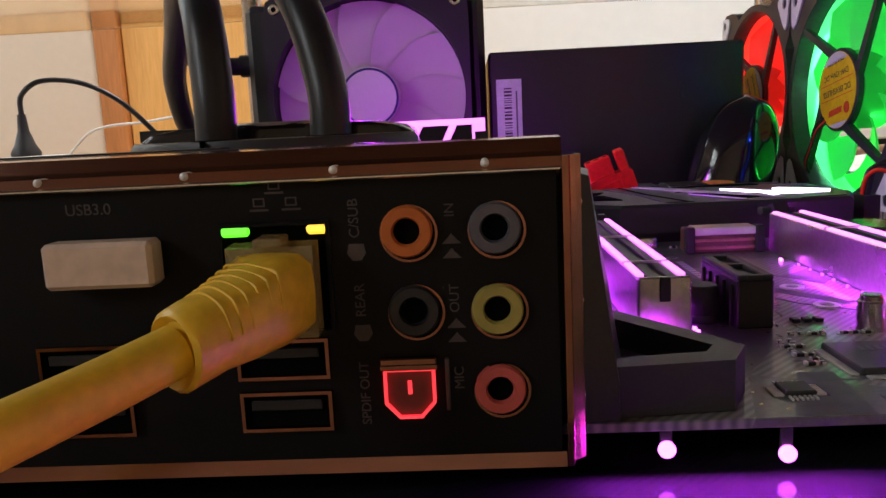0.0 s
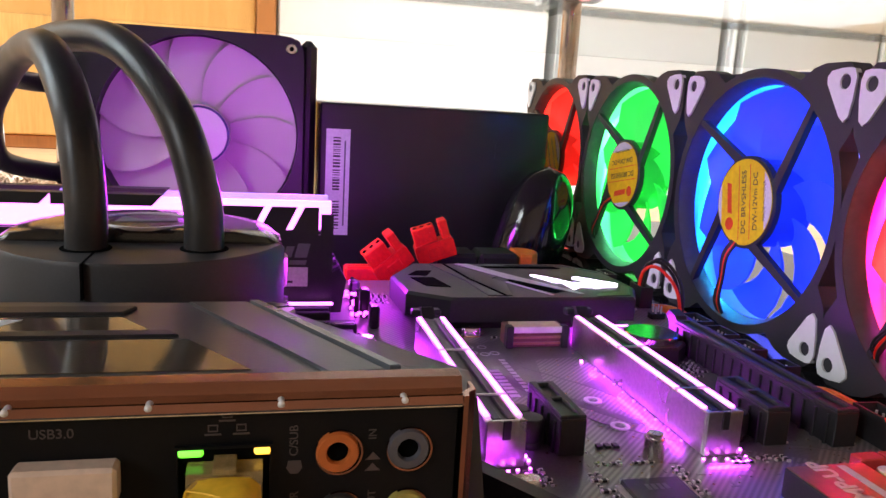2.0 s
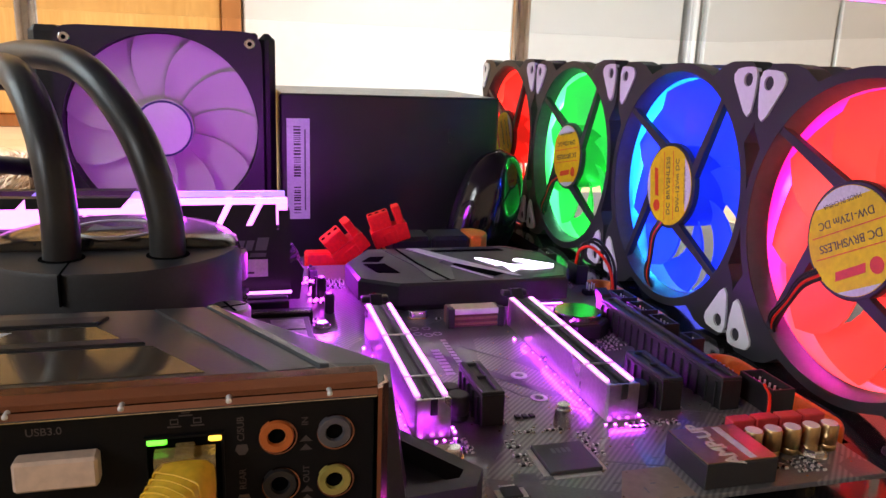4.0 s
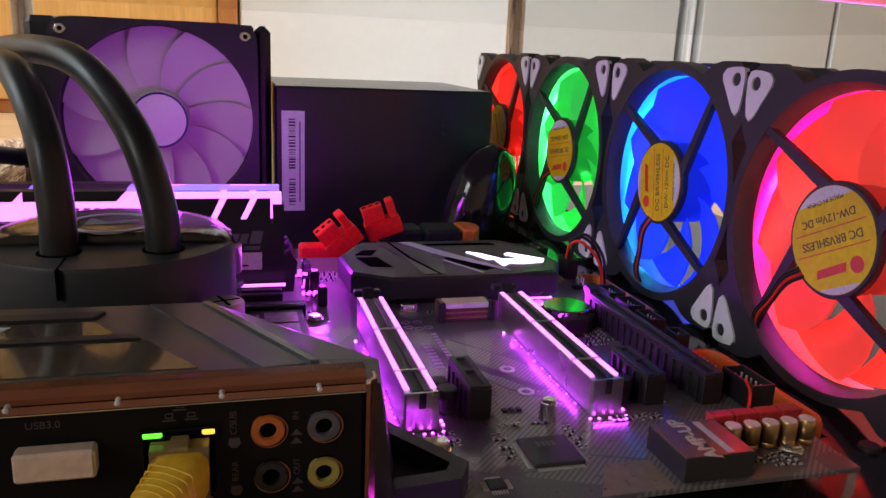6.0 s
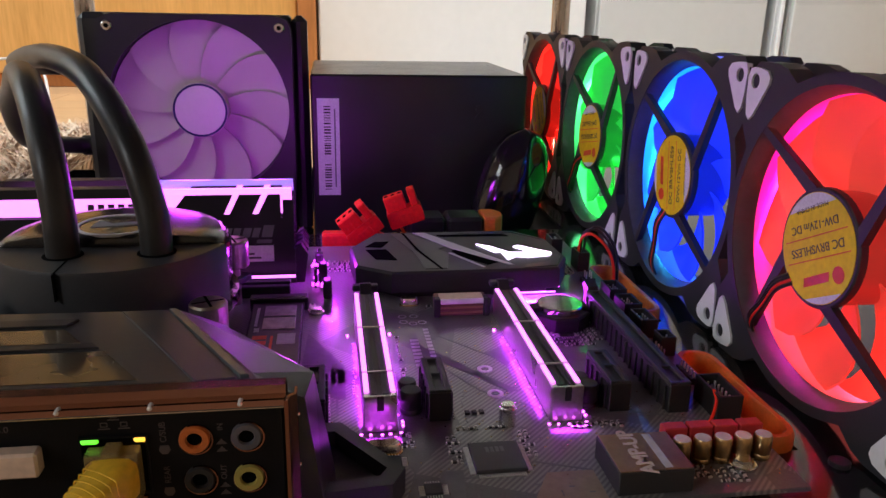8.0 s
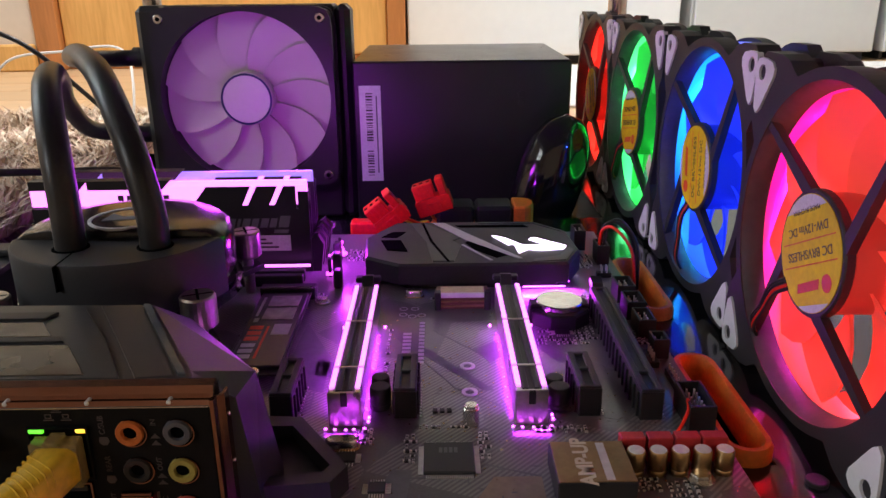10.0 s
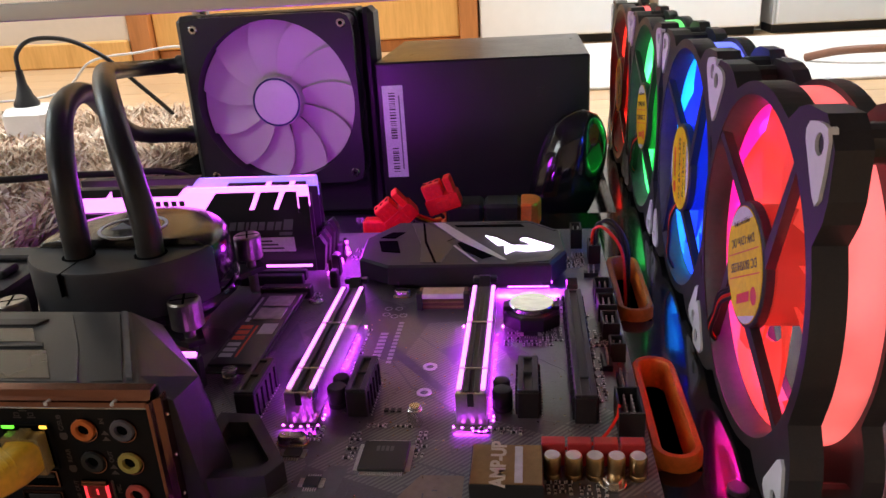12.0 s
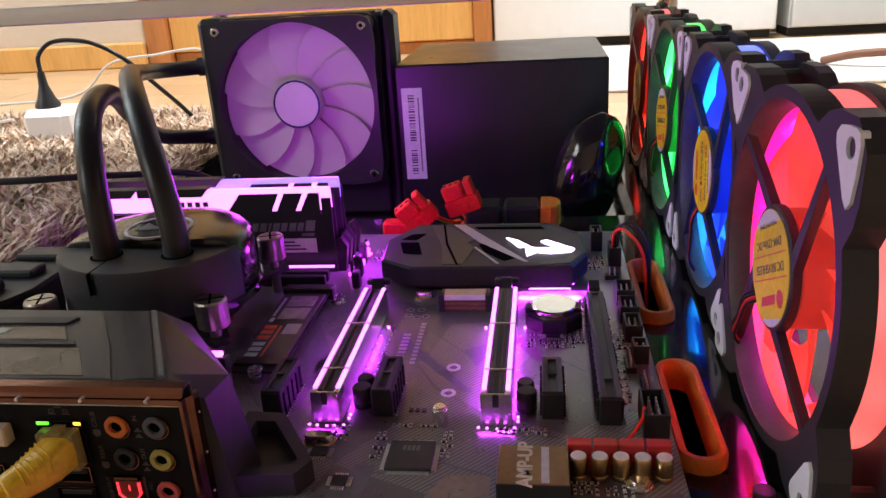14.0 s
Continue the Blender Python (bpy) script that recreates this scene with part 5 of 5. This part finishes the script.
        part("wire", bm, (BLACK, RED_PLASTIC, BLACK, BLACK)[k], t, "", True)
    t.matrix_world = pose(x * S, y * S, (TZ + 60.6) * S, -0.6, 0.8, 0.6)
    m = t.matrix_world
    for k, (ang, col, f) in enumerate(((120, color, 0.9), (10, second, 1.2), (245, color, 0.8))):
        a = radians(ang)
        ob = lamp("ring_diodes", "POINT", power * f, col, m @ Vector((0.0225, 0.047 * math.cos(a), 0.047 * math.sin(a))), size=0.004)
    return t


case_fan("case_fan", "case fan lit red and magenta standing on edge", (1.0, 0.13, 0.09), (1.0, 0.02, 0.55), 0.58, 0.22, 153.6, 14.5, 206)
case_fan("case_fan", "case fan lit deep blue standing on edge", (0.02, 0.07, 1.0), (0.02, 0.5, 1.0), 1.0, 0.3, 154.6, 135.5, 100)
case_fan("case_fan", "case fan lit green standing on edge", (0.05, 0.85, 0.15), (0.2, 1.0, 0.5), 0.6, 0.25, 153.0, 257, 190)
case_fan("case_fan", "case fan lit plain red beside the power supply", (1.0, 0.05, 0.03), (1.0, 0.05, 0.03), 0.8, 0.25, 152.0, 378, 120)


def radiator_fan():
    t = thing("radiator_fan", -95.4, 315, 62, "black fan with grey blades screwed to the radiator", "fan")
    bm = B()
    rot = lambda pts: [(-95.4 + u, 62 + w) for u, w in pts]
    n = 96
    sqr = []
    for i in range(n):
        a = 2 * math.pi * i / n
        c, s = math.cos(a), math.sin(a)
        k = (abs(c) ** 14 + abs(s) ** 14) ** (-1 / 14) * 60
        sqr.append((k * c, k * s))
    frame_ring(bm, rot(sqr), rot(circle(0, 0, 57, n)), 303, 307, "y")
    part("front_plate", bm, BLACK, t)
    bm = B()
    frame_ring(bm, rot(sqr), rot(circle(0, 0, 57, n)), 325, 329, "y")
    part("back_plate", bm, BLACK, t)
    bm = B()
    frame_ring(bm, rot(circle(0, 0, 59.5, n)), rot(circle(0, 0, 57.2, n)), 307, 325, "y")
    part("shroud", bm, BLACK, t, "", True)
    for u in (-1, 1):
        for w in (-1, 1):
            bm = B()
            cyl(bm, -95.4 + u * 52.5, 62 + w * 52.5, 3.3, 303.2, 301.8, "y", 18, 0.6)
            s = part("screw", bm, STEEL, t, "bright steel screw", True)
            bm = B()
            cyl(bm, -95.4 + u * 52.5, 62 + w * 52.5, 1.5, 301.9, 301.6, "y", 6, 0)
            part("hex_recess_shade", bm, HOLLOW_SHADE, s)
            bm = B()
            cyl(bm, -95.4 + u * 52.5, 62 + w * 52.5, 5, 307, 325, "y", 14, 0.1)
            part("corner_post", bm, BLACK, t)
    bm = B()
    cyl(bm, -95.4, 62, 17.8, 322, 304.5, "y", 48, 0.4)
    hub = part("hub", bm, BLADE_GREY, t, "grey hub", True)
    bm = B()
    cyl(bm, -95.4, 62, 15.8, 304.6, 304.1, "y", 48, 0)
    part("hub_disc", bm, mat("silver_hub_sticker", (0.72, 0.67, 0.66), 0.35, bump=0, vary=0.05), hub)
    bm = B()
    frame_ring(bm, rot(circle(0, 0, 17.2, 48)), rot(circle(0, 0, 15.9, 48)), 304.7, 304.0, "y")
    part("hub_ring", bm, mat("dark_blue_print", (0.03, 0.03, 0.12), 0.4), hub)
    for k in range(11):
        bm = B()
        fan_blade(bm, 17.5, 56.6, 11, (-4, 1.5), 0.3, 0.2 + 2 * math.pi * k / 11, 0.9)
        bm.transform(Matrix.Translation((-95.4, 316, 62)) @ spin(0, 0, 0, 0, 0, 90))
        part("blade", bm, BLADE_GREY, t, "smooth grey blade at rest", True)


radiator_fan()

# ---- power supply ----
psu = thing("power_supply", 47, 385, RZ, "black powder coated power supply with a white barcode label", "power supply")
bm = B()
box(bm, -28, 122, 314, 454, RZ, 85, 1.2)
body = part("housing", bm, PSU_PAINT, psu)
bm = B()
box(bm, -24, -9, 313.6, 314.0, 2, 69, 0.05)
lb = part("label", bm, WHITE_LABEL, psu, "upright white barcode label")
rng = random.Random(3)
z = 6.0
while z < 65:
    h = rng.choice((0.5, 0.8, 1.2))
    bm = B()
    box(bm, -19.5, -15.0, 313.45, 313.6, z, z + h, 0.02)
    if 24 > z or z > 30:
        part("barcode_bar", bm, INK, lb)
    else:
        bm.free()
    z += h + rng.choice((0.6, 0.9, 1.4))
bm = B()
box(bm, -12.6, -11.6, 313.45, 313.6, 8, 62, 0.02)
part("printed_bar", bm, SILK_DIM, lb)
for x, z in ((88, 62), (88, 56)):
    bm = B()
    cyl(bm, x, z, 2.4, 314.0, 313.4, "y", 14, 0.2)
    part("screw", bm, BLACK, psu)

psu.location.x += 0.0035

# ---- glossy black mouse propped upright, red plugs, cables on the tray ----
mouse = thing("computer_mouse", 103, 286, RZ, "glossy black rounded mouse propped upright on the tray", "mouse")


def mouse_piece(name, f0, f1, grow, material):
    bm = B()
    rings = []
    for i in range(19):
        f = f0 + (f1 - f0) * i / 18
        q = max(0.0, 1 - abs(2 * (0.12 + 0.88 * f) - 1.0) ** 2.5) ** 0.5
        w, d = 23.5 * q * (1.0 + 0.02 * f) + 0.05 + grow, 18 * q + 0.05 + grow
        cx, cy, z = 98 + 26 * f - 6 * f * f, 284 + 4 * f, RZ + 83 * f
        rings.append([Vector((cx + w * math.cos(a), cy + d * math.sin(a), z)) for a in (2 * math.pi * j / 36 for j in range(36))])
    loft(bm, rings)
    part(name, bm, material, mouse, "", True)


mouse_piece("shell", 0.03, 1.0, 0.0, GLOSS)
mouse_piece("base_ring", 0.0, 0.06, 0.5, SATIN)


def red_plug(m, label):
    """A four-pole power plug: a stepped body with a broad and a narrow socket."""
    t = thing("red_plug", 0, 0, 0, label, "connector", "red plugs")
    bm = B()
    prism(bm, [(-10, 0), (10, 0), (10.5, 2), (10.5, 9), (9.5, 10), (-9.5, 10), (-10.5, 9), (-10.5, 2)], -5, 5, "y", 0.6)
    part("shell", bm, RED_PLASTIC, t)
    bm = B()
    box(bm, -9.5, 2.5, -4.2, 4.2, 9.8, 19, 0.6)
    wide = part("socket", bm, RED_PLASTIC, t)
    for x in (-6.6, -3.5, -0.4):
        bm = B()
        box(bm, x - 0.25, x + 0.25, -4.45, -4.1, 11, 18.6, 0.05)
        part("rib", bm, RED_PLASTIC, wide)
    for x in (-7.6, -3.5, 0.6):
        bm = B()
        cyl(bm, x, 0, 1.2, 18.9, 19.1, n=12, b=0)
        part("pole_hole_shade", bm, HOLLOW_SHADE, wide)
    bm = B()
    box(bm, 5, 9.6, -4.0, 4.0, 9.8, 20, 0.6)
    part("narrow_socket", bm, RED_PLASTIC, t)
    bm = B()
    box(bm, -4, 4, -5.8, -4.9, 2, 7, 0.3)
    part("latch", bm, RED_PLASTIC, t)
    t.matrix_world = m


red_plug(pose(0.0085, 0.208, 0.0035, 10, -38, 6), "bright red plastic power plug lying on its side")
red_plug(pose(0.0325, 0.219, 0.0075, 4, -19, -4), "bright red plastic power plug standing askew")
bm = B()
box(bm, -18, 8, 203, 213, TZ, TZ + 14, 1.2)
single("plug_clip", bm, RED_PLASTIC, "flat red plug clip beside the board's edge", "connector")
for k, (m, x0, x1) in enumerate(((BLACK, 4, 12), (YELLOW, 6, 18), (RED_PLASTIC, 8, 22), (BLACK, 24, 30), (ORANGE, 27, 34), (BLACK, 30, 38))):
    bm = B()
    tube(bm, [(x0, 222, 6), (x0 + 2, 228, 2), (x1, 236, -6), (x1 + 6, 244, TZ + 1), (x1 + 20, 248, TZ + 1)], 1.0, 8, 6)
    single("plug_wire", bm, m, "thin coloured wire leading to a red plug", "wire", True, "plug wires")
for x0 in (32, 55):
    bm = B()
    box(bm, x0, x0 + 22.4, 214, 236, TZ + 5.9, TZ + 19, 2)
    single("cable_plug", bm, BLACK, "black cable plug lying over the grommet", "connector")
bm = B()
prism(bm, [(77.8, 214), (84, 214), (88, 217), (90, 222), (90, 228), (88, 233), (84, 236), (77.8, 236)], TZ + 5.9, TZ + 19, "z", 1.2)
single("cable_plug", bm, ORANGE, "orange rubber end beside the black cable plugs", "connector")
for k, (m, pts) in enumerate(((BLACK, [(116, 152, 8), (117, 150, 19), (123, 147, 21), (130, 143, 12), (132, 140, -8), (133, 137, -40)]), (RED_PLASTIC, [(115, 151, 8), (116, 149, 17), (121, 145, 19), (129, 140, 9), (131, 137, -10), (132, 135, -40)]),
                              (BLACK, [(117, 150, 8), (119, 149, 20), (125, 147, 22), (132, 142, 11), (133, 139, -10), (134, 138, -40)]))):
    bm = B()
    tube(bm, pts, 0.8, 8, 6)
    single("header_wire", bm, m, "thin twisted wire from the header into the grommet", "wire", True, "header wires")
bm = B()
tube(bm, [(-1100, 120, 32), (-500, 215, 29), (-292, 250, 25), (-255, 270, 21.5), (-223, 290, 17), (-184, 308, 12), (-160, 322, -10), (-150, 326, -27)], 2.6, 10, 8)
single("power_cable", bm, RUBBER, "black power cable lying over the rug", "cable", True)

# ---- power adapter, cables, rug ----
ad = thing("plug_adapter", -444, 505, FLOOR, "white multi-socket adapter with a black plug in it", "adapter")
bm = B()
box(bm, -470, -420, 482, 530, FLOOR + 6, 40, 6)
part("body", bm, WHITE_PLASTIC, ad)
bm = B()
loft(bm, [[Vector((-452 + u, 506 + w, z)) for u, w in circle(0, 0, r, 20)] for r, z in ((12, 40), (12.4, 43), (8.5, 50), (6, 58), (4.6, 62), (3.4, 76))])
part("black_plug", bm, BLACK, ad, "black moulded plug", True)
bm = B()
tube(bm, [(-452, 506, 74), (-451, 508, 92), (-436, 515, 104), (-405, 525, 101), (-375, 530, 84), (-350, 540, 55), (-320, 560, 10), (-300, 570, -40)], 2.3, 10, 8)
part("plug_cable", bm, RUBBER, ad, "", True)
ad.location += Vector((0.027, 0, -0.006))
for pts in ([(-900, 640, 8), (-600, 660, 14), (-500, 680, 20), (-455, 690, 55), (-400, 700, 62), (-330, 690, 66), (-300, 640, 30), (-300, 600, FLOOR + 4)], [(-1000, 560, -6), (-700, 560, 2), (-560, 560, 8), (-478, 520, 20)]):
    bm = B()
    tube(bm, pts, 1.5, 8, 8)
    single("white_cable", bm, WHITE_PLASTIC, "thin white cable running behind the rug", "cable", True)


def rug():
    bm = B()
    box(bm, -1250, -236, -500, 640, FLOOR, FLOOR + 36, 6)
    base = single("rug", bm, mat("rug_backing", (0.25, 0.2, 0.16), 0.9, scale=300), "shaggy rug of mixed beige and brown strands", "rug")
    r = random.Random(11)
    tones = [mat("strand_%s" % n, c, 0.5, scale=200, vary=0.3) for n, c in (("beige", (0.68, 0.5, 0.36)), ("brown", (0.42, 0.27, 0.18)), ("pale", (0.86, 0.74, 0.6)))]
    for tone, count in zip(tones, (15000, 9000, 10000)):
        verts, faces = [], []
        for _ in range(count):
            x = -236 - 700 * r.random() ** 1.3
            y = 60 + 570 * r.random()
            h = 36 + 22 * r.random() + 12 * noise.noise(Vector((x * 0.012, y * 0.012, 3)))
            a, lean = r.uniform(0, 6.283), r.uniform(8, 34)
            w = r.uniform(0.8, 1.6)
            dx, dy = math.cos(a), math.sin(a)
            sx, sy = -dy * w, dx * w
            n0 = len(verts)
            for f, k in ((0, 1.0), (0.45, 1.15), (0.8, 0.9)):
                px, py, pz = x + dx * lean * f * f, y + dy * lean * f * f, FLOOR + 34 + h * (f - 0.28 * f * f)
                verts += [(px - sx * k, py - sy * k, pz), (px + sx * k, py + sy * k, pz)]
            verts.append((x + dx * lean * 1.15, y + dy * lean * 1.15, FLOOR + 34 + h * 0.7))
            faces += [(n0, n0 + 1, n0 + 3, n0 + 2), (n0 + 2, n0 + 3, n0 + 5, n0 + 4), (n0 + 4, n0 + 5, n0 + 6)]
        me = bpy.data.meshes.new("pile")
        me.from_pydata(verts, [], faces)
        me.transform(Matrix.Scale(S, 4))
        me.materials.append(tone)
        ob = new("pile", me)
        ob.parent = base
        tagged(ob, "loose pile strands", kind="stuff")


rug()

bm = B()
box(bm, 120, 1350, 1010, 1600, FLOOR, FLOOR + 6, 2)
single("floor_mat", bm, mat("white_woven_mat", (0.72, 0.72, 0.7), 0.8, scale=250, bump=0.4), "flat white mat on the laminate floor", "mat")
bm = B()
tube(bm, [(560, 1190, FLOOR + 12), (600, 1150, FLOOR + 26), (660, 1130, FLOOR + 30), (730, 1140, FLOOR + 26), (800, 1170, FLOOR + 12)], 7, 10, 8)
single("leather_strap", bm, mat("brown_leather", (0.22, 0.1, 0.06), 0.5), "brown leather strap lying on the white mat", "strap", True)

# ---- legs of the low table over the bench ----
table = thing("low_table", -10, 435, FLOOR, "low table on chrome legs with a glass shelf", "table")
for x, y in ((-198, 440), (180, 428)):
    bm = B()
    cyl(bm, x, y, 7.5, (TZ if x > -232 else FLOOR), 340, n=20, b=0.3)
    part("leg", bm, CHROME, table, "slim chrome leg", True)
# unseen board, added to keep the ceiling light off the bench
bm = B()
box(bm, -400, 420, -380, 520, 340, 360, 4)
part("added_shade_board", bm, mat("dark_shade_board", (0.1, 0.09, 0.085), 0.4, scale=30, stretch=(1, 8, 1), big=4), table, "plain dark board added overhead to shade the bench")
EDGE = [(-600 + 40 * i, 62 + 0.00028 * (max(0, -600 + 40 * i + 60)) ** 2) for i in range(27)]
bm = B()
prism(bm, EDGE + [(440, 520), (-600, 520)], 138.8, 145.2)
pane = part("glass_shelf", bm, GLASS, table, "clear glass shelf")
pane.visible_shadow = False
bm = B()
loft(bm, [[Vector((u, w - 0.2, 138.6)), Vector((u, w - 1.8, 139.2)), Vector((u, w - 2.4, 142.0)), Vector((u, w - 1.8, 144.8)), Vector((u, w - 0.2, 145.4))] for u, w in EDGE])
part("shelf_edge", bm, GLASS_EDGE, table, "pale polished glass edge", True)
